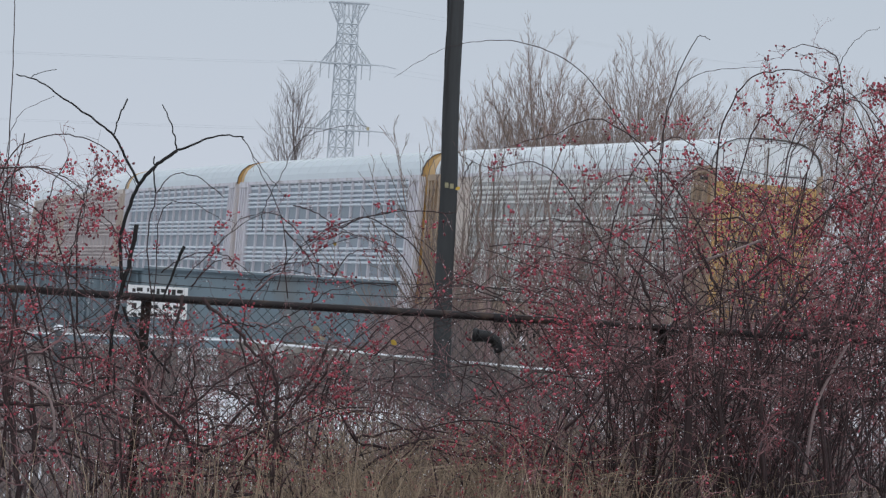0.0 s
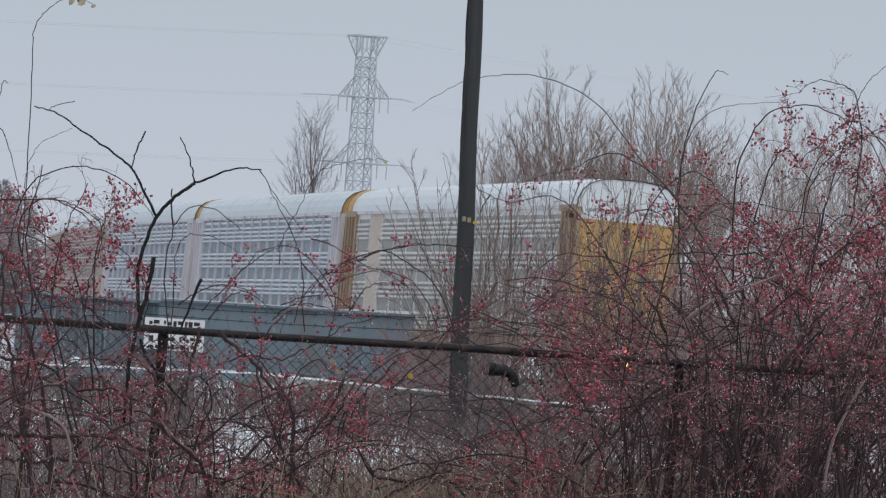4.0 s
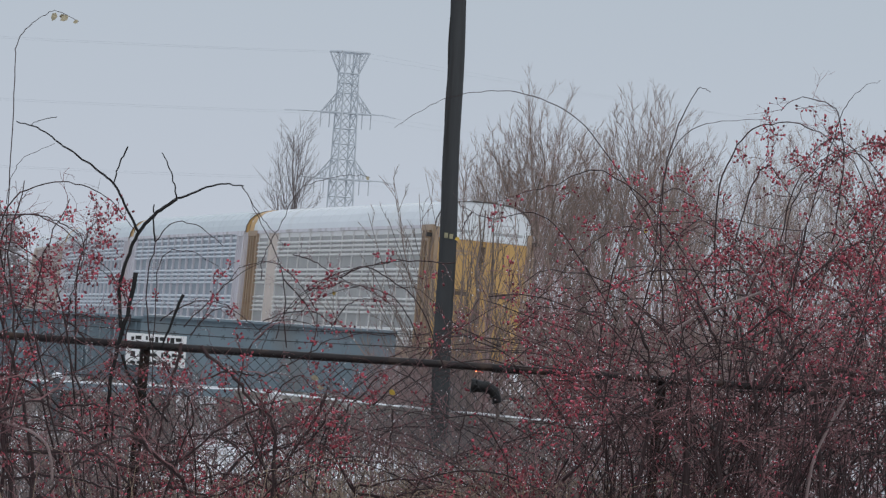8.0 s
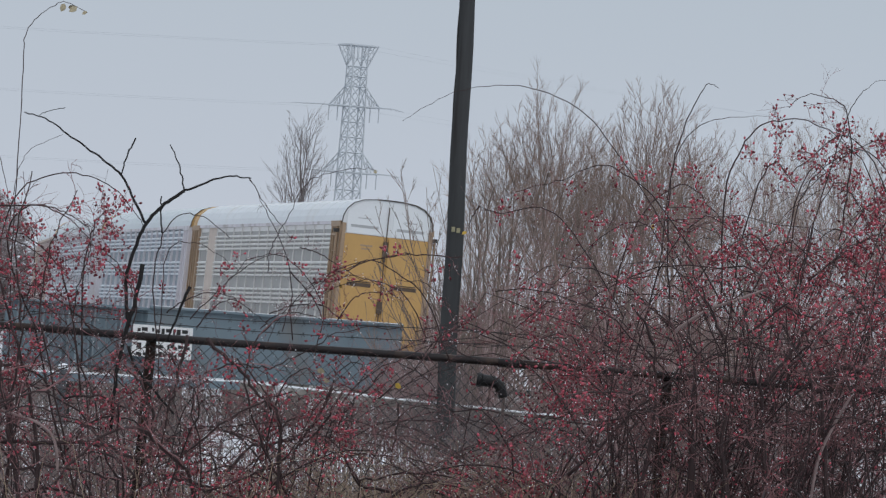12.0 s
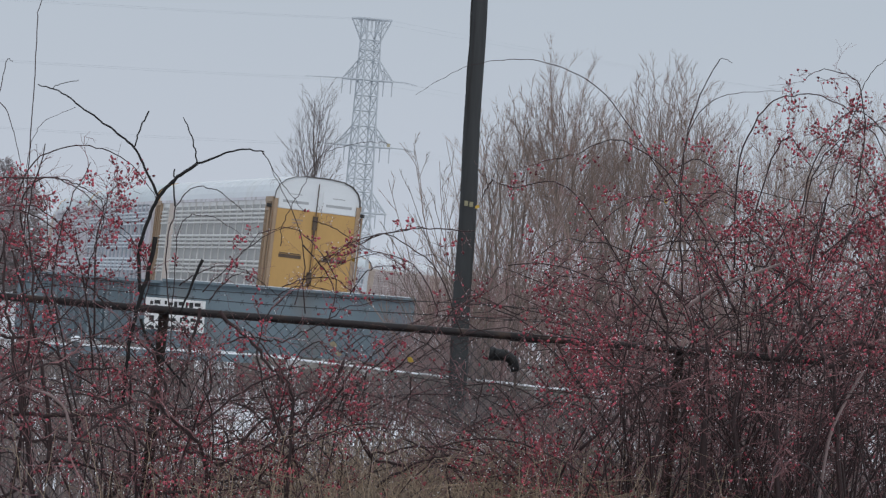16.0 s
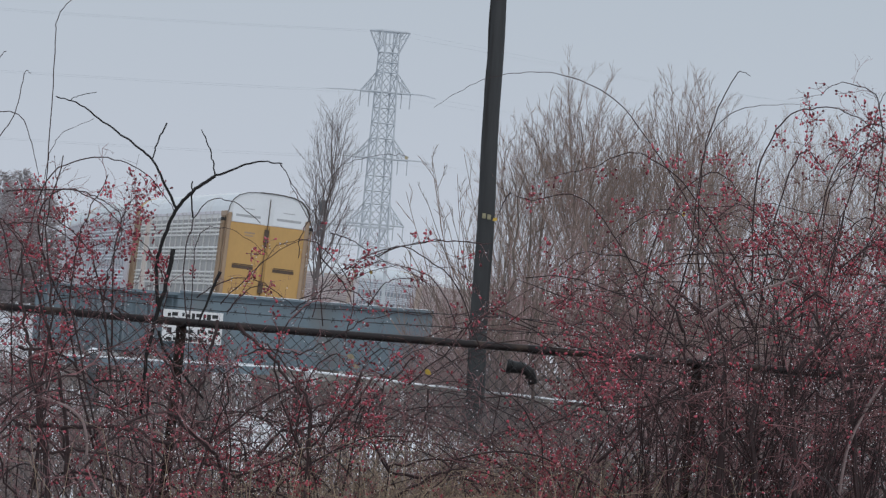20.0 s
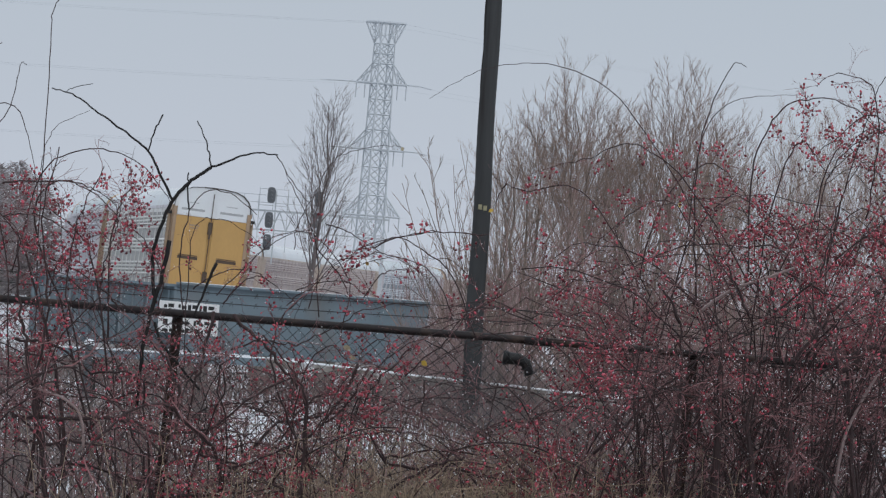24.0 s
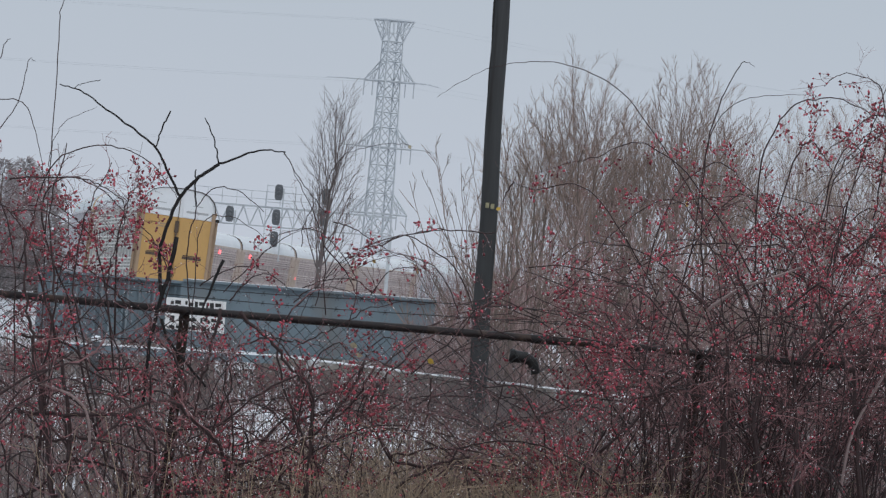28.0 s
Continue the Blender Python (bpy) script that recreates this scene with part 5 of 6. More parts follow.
def arching(seed, count, x0, x1, drop, reach, twigs, hips, label, y0=30.0, y1=32.2):
    """Canes that rise out of the thicket, arch over and hang."""
    rnd = random.Random(seed)
    b = Rose()
    for _ in range(count):
        x, y, dx = rnd.uniform(x0, x1), rnd.uniform(y0, y1), rnd.choice((-1, 1)) * rnd.uniform(*reach)
        top = height_limit(x + dx * 0.55) - rnd.uniform(*drop)
        z0 = ground_z(x, y) - 0.05
        dy = rnd.gauss(0, 0.2)
        pts = [(x, y, z0), (x + dx * 0.06, y + dy * 0.2, z0 + (top - z0) * 0.55), (x + dx * 0.22, y + dy * 0.4, z0 + (top - z0) * 0.87), (x + dx * 0.55, y + dy * 0.6, top),
               (x + dx * 0.85, y + dy * 0.8, top - abs(dx) * 0.18), (x + dx * 1.05, y + dy, top - abs(dx) * 0.42)]
        if sum(thin_spot(*q) > 0.8 for q in ((p[0], p[2]) for p in pts)) > 1:
            continue
        r = random.Random(seed * 31 + len(b.canes))
        line = [p + Vector((r.gauss(0, 0.008), r.gauss(0, 0.006), r.gauss(0, 0.007))) for p in curve_points(pts, 4)]
        cane(b, line, rnd.uniform(0.0042, 0.0072), rnd, twigs, hips, 0.3, 0.22)
    finish(b, "rose_bush", label)


ARCHED = "tall arching leafless rose bush hung with red hips"
for i in range(5):
    arching(400 + i, 7, 1.35 + 0.4 * i, 1.95 + 0.4 * i, (0.0, 0.75), (0.3, 1.0), 17, 1.0, ARCHED)
for i in range(3):
    arching(420 + i, 4, -3.2 + 0.5 * i, -2.6 + 0.5 * i, (0.0, 0.7), (0.25, 0.7), 17, 1.0, ARCHED)
arching(430, 7, -1.7, 0.2, (0.05, 0.5), (0.3, 0.8), 9, 0.7, SPARSE)
for i in range(3):
    arching(440 + i, 6, -1.75 + 0.55 * i, -1.2 + 0.55 * i, (0.15, 0.75), (0.25, 0.7), 11, 1.3, SPARSE)
rose_bush(274, 1.26, 30.4, 8, (1.0, 1.6), (0.8, 2.2), (0.003, 0.006), 0.13, 15, 2.4, DENSE)
rose_bush(275, 1.36, 30.6, 7, (1.1, 1.8), (0.8, 2.2), (0.003, 0.006), 0.13, 15, 2.2, DENSE)
rose_bush(273, 0.98, 30.45, 5, (1.2, 2.0), (1.0, 2.4), (0.003, 0.006), 0.12, 13, 0.8, DENSE)
rose_bush(282, 2.15, 32.9, 16, (2.0, 3.3), (1.2, 2.6), (0.0036, 0.0095), 0.3, 17, 0.4, DENSE)
rose_bush(283, 2.5, 33.3, 16, (2.2, 3.5), (1.2, 2.6), (0.0036, 0.0095), 0.3, 17, 0.4, DENSE)
arching(451, 5, 2.3, 3.1, (0.2, 0.7), (0.3, 0.9), 18, 0.9, ARCHED)
arching(450, 8, 1.5, 2.3, (0.3, 1.0), (0.3, 0.8), 18, 0.8, ARCHED)
rose_bush(284, 2.3, 30.7, 8, (2.6, 3.8), (0.9, 2.1), (0.004, 0.0105), 0.16, 18, 0.7, DENSE)
rose_bush(285, 2.5, 31.6, 9, (2.6, 3.8), (0.9, 2.1), (0.004, 0.0105), 0.16, 18, 0.5, DENSE)
rose_bush(280, 1.95, 30.6, 6, (2.2, 3.4), (1.2, 2.6), (0.0036, 0.0095), 0.2, 15, 0.9, DENSE)
rose_bush(281, 2.3, 31.3, 6, (2.4, 3.8), (1.2, 2.6), (0.0036, 0.0095), 0.2, 15, 0.9, DENSE)


# single canes that stand clear of the thicket
def long_cane(points, r0, r1, label, material=M_CANE, sides=6, name="rose_cane"):
    g = Geo().tube(curve_points(points), r0, r1, sides)
    return solo(name, g, material, label, "branch", smooth=True)


def jitter(pts, s=0.004):
    """Small kinks at the joints of a cane."""
    r = random.Random(len(pts) * 7 + int(pts[0].x * 100))
    return [p + Vector((r.gauss(0, s), r.gauss(0, s), r.gauss(0, s))) for p in pts]


b = Rose()
arcs = [
    [(2.052, 30.80, 2.376), (1.674, 30.80, 3.062), (1.378, 30.80, 3.457), (1.185, 30.80, 3.651), (0.970, 30.80, 3.733), (0.791, 30.80, 3.750), (0.629, 30.80, 3.726), (0.498, 30.80, 3.681), (0.356, 30.80, 3.590), (0.260, 30.80, 3.523)],
    [(1.733, 30.70, 2.591), (1.688, 30.70, 3.002), (1.689, 30.70, 3.388), (1.746, 30.70, 3.629), (1.816, 30.70, 3.798), (1.855, 30.70, 3.833), (1.898, 30.70, 3.813)],
    [(1.668, 30.90, 2.824), (1.700, 30.90, 3.394), (1.819, 30.90, 3.611), (2.023, 30.90, 3.677), (2.200, 30.90, 3.699)],
    [(1.988, 30.60, 2.669), (1.963, 30.60, 3.199), (2.018, 30.60, 3.469), (2.124, 30.60, 3.624), (2.297, 30.60, 3.681), (2.478, 30.60, 3.636), (2.635, 30.60, 3.514)],
    [(2.383, 30.50, 2.815), (2.443, 30.50, 3.203), (2.544, 30.50, 3.623), (2.585, 30.50, 3.758), (2.659, 30.50, 3.867), (2.772, 30.50, 3.928)],
    [(2.335, 30.70, 2.872), (2.366, 30.70, 3.260), (2.528, 30.70, 3.479), (2.756, 30.70, 3.600), (2.934, 30.70, 3.598)],
    [(2.057, 30.70, 2.614), (1.694, 30.70, 3.121), (1.472, 30.70, 3.313), (1.291, 30.70, 3.359), (1.120, 30.70, 3.272), (0.916, 30.70, 3.213)],
    [(1.507, 30.90, 2.574), (1.207, 30.90, 2.999), (1.019, 30.90, 3.120), (0.813, 30.90, 3.075), (0.630, 30.90, 3.136)],
    [(2.579, 30.60, 3.067), (2.612, 30.60, 3.424), (2.576, 30.60, 3.717), (2.496, 30.60, 3.799), (2.347, 30.60, 3.809), (2.264, 30.60, 3.738)],
]
arcs.append([(0.700, 30.90, 3.110), (0.668, 30.90, 3.060), (0.652, 30.90, 3.005), (0.641, 30.90, 2.966)])
rnd = random.Random(5)
for i, a in enumerate(arcs):
    pts = curve_points(a, 5)
    if i in (0, 1, 2, 4, 9):
        b.canes.append(Geo().tube(jitter(pts, 0.003), 0.0042, 0.0012, 5, knots=0.2))
    else:
        cane(b, jitter(pts), 0.0048, rnd, 14, 1.0, 0.3, 0.15)
finish(b, "rose_bush", "long arching rose canes with red hips above the thicket")

b = Rose()
for i, a in enumerate((
    [(-1.682, 30.60, 1.926), (-1.718, 30.60, 2.574), (-1.726, 30.60, 3.134), (-1.734, 30.60, 3.636), (-1.738, 30.60, 3.813), (-1.680, 30.60, 3.912), (-1.602, 30.60, 3.977), (-1.539, 30.60, 3.999), (-1.417, 30.60, 3.955)],
    [(-1.366, 30.70, 1.592), (-1.562, 30.70, 2.230), (-1.722, 30.70, 2.603), (-1.752, 30.70, 2.809), (-1.643, 30.70, 2.936), (-1.462, 30.70, 2.890), (-1.335, 30.70, 2.780)],
    [(-1.295, 30.50, 1.956), (-1.426, 30.50, 2.535), (-1.619, 30.50, 2.757), (-1.856, 30.50, 2.769)],
    [(-1.313, 30.60, 2.130), (-1.347, 30.60, 2.601), (-1.306, 30.60, 2.840), (-1.259, 30.60, 2.929)],
    [(-1.844, 30.70, 2.446), (-1.734, 30.70, 2.958), (-1.565, 30.70, 3.089), (-1.389, 30.70, 3.111), (-1.222, 30.70, 3.055), (-1.110, 30.70, 2.945), (-1.039, 30.70, 2.861)],
)):
    pts = curve_points(a, 5)
    if i in (0, 4):
        b.canes.append(Geo().tube(jitter(pts, 0.003), 0.0038, 0.0016, 5, knots=0.2))
    else:
        cane(b, jitter(pts), 0.0060, rnd, 13, 1.0, 0.3, 0.22)
finish(b, "rose_bush", "arching rose canes crowded with red hips beside the fence")

b = Rose()
for a in ([(-2.003, 30.20, 3.109), (-1.905, 30.20, 3.263), (-1.871, 30.20, 3.412), (-1.856, 30.20, 3.513), (-1.827, 30.20, 3.509)], [(-2.031, 30.20, 3.370), (-2.003, 30.20, 3.518), (-1.985, 30.20, 3.590), (-1.964, 30.20, 3.615)],
          [(-2.005, 30.20, 3.299), (-1.872, 30.20, 3.290), (-1.812, 30.20, 3.198), (-1.765, 30.20, 3.056), (-1.720, 30.20, 2.870)]):
    b.canes.append(Geo().tube(jitter(curve_points(a, 5), 0.002), 0.003, 0.0016, 5))
finish(b, "rose_bush", "thin pale leafless cane tips bending over")

# old stems at the west end
b = Rose()
for r0, a in (
    (0.010, [(-1.639, 30.30, 1.377), (-1.642, 30.30, 1.933), (-1.631, 30.30, 2.344), (-1.694, 30.30, 2.720), (-1.629, 30.30, 3.105)]),
    (0.013, [(-1.469, 30.40, 1.387), (-1.544, 30.40, 1.880), (-1.673, 30.40, 2.282), (-1.818, 30.40, 2.653)]),
    (0.008, [(-1.294, 30.30, 1.461), (-1.421, 30.30, 1.950), (-1.532, 30.30, 2.351), (-1.505, 30.30, 2.734), (-1.388, 30.30, 3.020)]),
    (0.009, [(-1.801, 30.40, 2.096), (-1.579, 30.40, 2.083), (-1.380, 30.40, 1.966), (-1.145, 30.40, 1.962), (-0.868, 30.40, 1.798), (-0.733, 30.40, 1.558)]),
    (0.011, [(-1.760, 30.20, 1.707), (-1.468, 30.20, 1.705), (-1.179, 30.20, 1.735), (-0.999, 30.20, 1.667), (-0.740, 30.20, 1.724), (-0.465, 30.20, 1.948), (-0.211, 30.20, 2.069)]),
    (0.009, [(-1.353, 30.30, 1.662), (-1.234, 30.30, 1.832), (-1.119, 30.30, 1.869), (-0.949, 30.30, 1.823), (-0.798, 30.30, 1.673)]),
    (0.007, [(0.050, 30.60, 2.083), (-0.067, 30.60, 1.867), (-0.303, 30.60, 1.658), (-0.560, 30.60, 1.536)]),
    (0.010, [(-0.172, 30.40, 1.511), (-0.337, 30.40, 1.763), (-0.449, 30.40, 2.078), (-0.422, 30.40, 2.315), (-0.299, 30.40, 2.442)]),
    (0.009, [(0.353, 30.50, 1.576), (0.173, 30.50, 1.622), (0.462, 30.50, 1.687), (0.773, 30.50, 1.666)]),
    (0.008, [(0.175, 30.60, 1.590), (0.036, 30.60, 1.875), (0.168, 30.60, 2.091), (0.304, 30.60, 2.249), (0.531, 30.60, 2.384)]),
):
    cane(b, jitter(curve_points(a, 5), 0.006), r0, rnd, 8, 0.9, 0.1, 0.2)
finish(b, "rose_bush", "old gnarled dark rose stems low beside the fence")

# thin arcs over the girder
b = Rose()
for a in (
    [(-0.246, 30.70, 1.674), (-0.286, 30.70, 2.027), (-0.432, 30.70, 2.194), (-0.649, 30.70, 2.327)],
    [(-0.108, 30.70, 2.218), (-0.085, 30.70, 2.516), (-0.265, 30.70, 2.740), (-0.414, 30.70, 2.759), (-0.555, 30.70, 2.660), (-0.740, 30.70, 2.350)],
    [(0.600, 30.70, 2.270), (0.458, 30.70, 2.586), (0.239, 30.70, 2.748), (0.089, 30.70, 2.766), (-0.138, 30.70, 2.631), (-0.302, 30.70, 2.441), (-0.377, 30.70, 2.258)],
    [(0.886, 30.70, 2.410), (0.642, 30.70, 2.510), (0.452, 30.70, 2.674), (0.273, 30.70, 2.691)],
    [(-0.903, 30.60, 1.983), (-0.924, 30.60, 2.395), (-0.913, 30.60, 2.721), (-0.830, 30.60, 2.801), (-0.680, 30.60, 2.768), (-0.524, 30.60, 2.661)],
    [(-0.234, 30.70, 2.327), (-0.277, 30.70, 2.710), (-0.400, 30.70, 2.968), (-0.517, 30.70, 3.152)],
    [(0.777, 30.70, 2.283), (0.562, 30.70, 2.386), (0.701, 30.70, 2.515), (1.012, 30.70, 2.716)],
    [(-0.024, 30.80, 2.699), (0.265, 30.80, 2.810), (0.561, 30.80, 2.832)],
):
    cane(b, jitter(curve_points(a, 5)), 0.0036, rnd, 7, 0.7, 0.1, 0.13)
finish(b, "rose_bush", "thin arching rose canes crossing in front of the girder")

# canes with bunches of hips just over the rail
b = Rose()
for a in (
    [(-0.772, 30.60, 2.402), (-0.679, 30.60, 2.510), (-0.545, 30.60, 2.654), (-0.407, 30.60, 2.754), (-0.308, 30.60, 2.778)],
    [(-0.362, 30.60, 2.455), (-0.254, 30.60, 2.508), (-0.099, 30.60, 2.525), (-0.005, 30.60, 2.470), (0.079, 30.60, 2.398)],
    [(-0.232, 30.60, 2.812), (-0.141, 30.60, 2.796), (-0.037, 30.60, 2.748), (0.022, 30.60, 2.713), (0.138, 30.60, 2.660)],
    [(-0.003, 30.60, 2.448), (0.066, 30.60, 2.565), (0.142, 30.60, 2.605), (0.254, 30.60, 2.607), (0.322, 30.60, 2.590)],
    [(-0.267, 30.60, 2.686), (-0.171, 30.60, 2.592), (-0.096, 30.60, 2.486), (-0.067, 30.60, 2.399)],
    [(-0.151, 30.60, 2.627), (-0.052, 30.60, 2.657), (0.080, 30.60, 2.689), (0.194, 30.60, 2.653), (0.323, 30.60, 2.573)],
    [(-0.897, 30.60, 2.426), (-0.812, 30.60, 2.489), (-0.693, 30.60, 2.542), (-0.581, 30.60, 2.539), (-0.441, 30.60, 2.460), (-0.334, 30.60, 2.379)],
    [(-0.401, 30.60, 2.374), (-0.339, 30.60, 2.446), (-0.207, 30.60, 2.478), (-0.070, 30.60, 2.443), (0.045, 30.60, 2.407)],
    [(-0.735, 30.60, 2.360), (-0.654, 30.60, 2.467), (-0.568, 30.60, 2.518), (-0.500, 30.60, 2.501)],
):
    cane(b, jitter(curve_points(a, 5), 0.003), 0.0042, rnd, 9, 3.0, 0.05, 0.10)
finish(b, "rose_bush", "dark thorny rose canes with hips over the fence rail")

# crooked dark canes before the fence's open middle
b = Rose()
for r0, a in (
    (0.0090, [(-0.676, 30.30, 2.309), (-0.550, 30.30, 2.215), (-0.451, 30.30, 2.119), (-0.350, 30.30, 2.009), (-0.270, 30.30, 1.925), (-0.248, 30.30, 1.717), (-0.236, 30.30, 1.509), (-0.244, 30.30, 1.352)]),
    (0.0080, [(-0.005, 30.30, 2.103), (-0.059, 30.30, 1.968), (-0.150, 30.30, 1.804), (-0.215, 30.30, 1.642), (-0.278, 30.30, 1.454)]),
    (0.0090, [(-0.890, 30.30, 1.586), (-0.679, 30.30, 1.564), (-0.465, 30.30, 1.504), (-0.255, 30.30, 1.482)]),
    (0.0090, [(-0.897, 30.30, 1.351), (-0.612, 30.30, 1.387), (-0.356, 30.30, 1.447)]),
    (0.0060, [(0.068, 30.30, 2.005), (-0.001, 30.30, 1.894), (-0.014, 30.30, 1.737), (0.029, 30.30, 1.531), (0.014, 30.30, 1.399)]),
    (0.0050, [(0.352, 30.30, 2.054), (0.341, 30.30, 1.870), (0.325, 30.30, 1.738)]),
    (0.0045, [(-0.674, 30.30, 2.127), (-0.522, 30.30, 2.191), (-0.364, 30.30, 2.178), (-0.213, 30.30, 2.243), (-0.040, 30.30, 2.362), (0.164, 30.30, 2.431), (0.348, 30.30, 2.420)]),
    (0.0045, [(0.246, 30.30, 2.072), (0.438, 30.30, 2.271), (0.555, 30.30, 2.437), (0.653, 30.30, 2.524)]),
    (0.0110, [(-0.767, 30.30, 2.302), (-0.803, 30.30, 2.116), (-0.840, 30.30, 1.930), (-0.864, 30.30, 1.745), (-0.886, 30.30, 1.534)]),
    (0.0040, [(0.718, 30.30, 2.058), (0.704, 30.30, 1.900), (0.693, 30.30, 1.716), (0.695, 30.30, 1.533)]),
    (0.0070, [(0.546, 30.30, 1.600), (0.731, 30.30, 1.576), (0.940, 30.30, 1.580)]),
    (0.0045, [(-0.702, 30.30, 1.837), (-0.495, 30.30, 1.867), (-0.289, 30.30, 1.897), (-0.077, 30.30, 1.862), (0.142, 30.30, 1.749)]),
    (0.0040, [(-0.559, 30.30, 1.692), (-0.388, 30.30, 1.836), (-0.186, 30.30, 1.918), (0.071, 30.30, 1.966), (0.289, 30.30, 1.866)]),
):
    cane(b, jitter(curve_points(a, 5), 0.006), r0, rnd, 8, 1.7, 0.1, 0.14)
finish(b, "rose_bush", "crooked near-black rose canes before the wire mesh")

# thick old stems inside the thicket
b = Rose()
for r0, a in (
    (0.017, [(1.602, 30.15, 1.464), (1.618, 30.15, 1.705), (1.657, 30.15, 2.030), (1.644, 30.15, 2.298), (1.632, 30.15, 2.447)]),
    (0.012, [(1.240, 30.15, 1.745), (1.414, 30.15, 1.936), (1.610, 30.15, 2.167), (1.777, 30.15, 2.328), (2.000, 30.15, 2.559)]),
    (0.024, [(1.880, 30.15, 1.445), (1.866, 30.15, 1.887), (1.852, 30.15, 2.093), (1.848, 30.15, 2.371)]),
    (0.017, [(2.287, 30.15, 1.498), (2.236, 30.15, 1.929), (2.206, 30.15, 2.182), (2.182, 30.15, 2.403)]),
    (0.009, [(2.102, 30.15, 2.529), (2.241, 30.15, 2.667), (2.317, 30.15, 2.738), (2.367, 30.15, 2.957), (2.394, 30.15, 3.136)]),
    (0.006, [(2.278, 30.15, 2.703), (2.415, 30.15, 2.655), (2.678, 30.15, 2.686), (2.873, 30.15, 2.719)]),
    (0.013, [(2.203, 30.15, 2.284), (2.332, 30.15, 2.453), (2.394, 30.15, 2.558), (2.520, 30.15, 2.690), (2.647, 30.15, 2.807)]),
    (0.008, [(1.981, 30.15, 2.513), (1.907, 30.15, 2.655), (1.849, 30.15, 2.750), (1.751, 30.15, 2.967)]),
    (0.008, [(1.621, 30.15, 2.447), (1.544, 30.15, 2.592), (1.500, 30.15, 2.651)]),
    (0.016, [(2.436, 30.15, 2.309), (2.608, 30.15, 2.398), (2.759, 30.15, 2.390), (2.961, 30.15, 2.472)]),
    (0.012, [(2.476, 30.15, 2.257), (2.615, 30.15, 2.363), (2.817, 30.15, 2.368)]),
    (0.014, [(2.604, 30.15, 1.535), (2.536, 30.15, 2.056), (2.487, 30.15, 2.362)]),
    (0.016, [(2.086, 30.15, 1.501), (2.018, 30.15, 1.956), (2.011, 30.15, 2.263)]),
    (0.014, [(-1.540, 30.15, 1.230), (-1.585, 30.15, 1.493), (-1.642, 30.15, 1.757), (-1.693, 30.15, 1.978), (-1.729, 30.15, 2.133), (-1.760, 30.15, 2.265), (-1.801, 30.15, 2.613)]),
    (0.010, [(-1.733, 30.15, 1.589), (-1.621, 30.15, 1.571), (-1.454, 30.15, 1.591), (-1.285, 30.15, 1.587), (-1.172, 30.15, 1.567), (-1.081, 30.15, 1.549), (-0.949, 30.15, 1.580), (-0.780, 30.15, 1.684), (-0.641, 30.15, 1.768)]),
    (0.008, [(-0.969, 30.15, 1.572), (-1.065, 30.15, 1.649), (-1.182, 30.15, 1.680), (-1.271, 30.15, 1.661), (-1.311, 30.15, 1.617), (-1.326, 30.15, 1.596)]),
    (0.010, [(-1.470, 30.15, 1.441), (-1.499, 30.15, 1.611), (-1.550, 30.15, 1.741), (-1.648, 30.15, 1.824), (-1.674, 30.15, 1.863)]),
    (0.009, [(-1.574, 30.15, 1.564), (-1.648, 30.15, 1.648), (-1.744, 30.15, 1.719), (-1.806, 30.15, 1.760)]),
    (0.011, [(-0.906, 30.15, 1.687), (-0.911, 30.15, 1.893), (-0.944, 30.15, 1.969), (-1.000, 30.15, 2.077), (-1.107, 30.15, 2.159), (-1.124, 30.15, 2.258)]),
    (0.010, [(-0.245, 30.15, 1.382), (-0.248, 30.15, 1.711), (-0.265, 30.15, 1.921), (-0.310, 30.15, 2.008), (-0.395, 30.15, 2.107), (-0.509, 30.15, 2.218)]),
    (0.007, [(-0.629, 30.15, 1.510), (-0.356, 30.15, 1.646), (-0.184, 30.15, 1.765), (-0.090, 30.15, 1.907), (0.008, 30.15, 2.064)]),
    (0.010, [(-0.242, 30.15, 1.404), (-0.451, 30.15, 1.466), (-0.595, 30.15, 1.443), (-0.743, 30.15, 1.466)]),
    (0.009, [(0.220, 30.15, 1.476), (0.413, 30.15, 1.614), (0.557, 30.15, 1.655), (0.734, 30.15, 1.634)]),
):
    cane(b, jitter(curve_points(a, 5), 0.006), r0, rnd, 7, 0.8, 0.1, 0.2)
finish(b, "rose_bush", "old thick near-black rose stems standing in the thicket")

# bleached and wet stems
for r0, a in (
    (0.009, [(2.478, 30.10, 1.595), (2.511, 30.10, 1.903), (2.578, 30.10, 2.089), (2.660, 30.10, 2.259)]),
    (0.009, [(1.741, 30.30, 2.518), (1.781, 30.30, 2.562), (1.906, 30.30, 2.646), (2.065, 30.30, 2.717), (2.207, 30.30, 2.779)]),
    (0.008, [(-1.375, 30.10, 1.571), (-1.383, 30.10, 1.672), (-1.428, 30.10, 1.756), (-1.523, 30.10, 1.820), (-1.648, 30.10, 1.857), (-1.751, 30.10, 1.874), (-1.781, 30.10, 1.881)]),
    (0.006, [(1.416, 30.10, 2.469), (1.399, 30.10, 2.569), (1.366, 30.10, 2.654)]),
):
    long_cane(jitter([Vector(p) for p in a], 0.004), r0, r0 * 0.7, "bleached pale old stem in the thicket", M_PALESTEM)

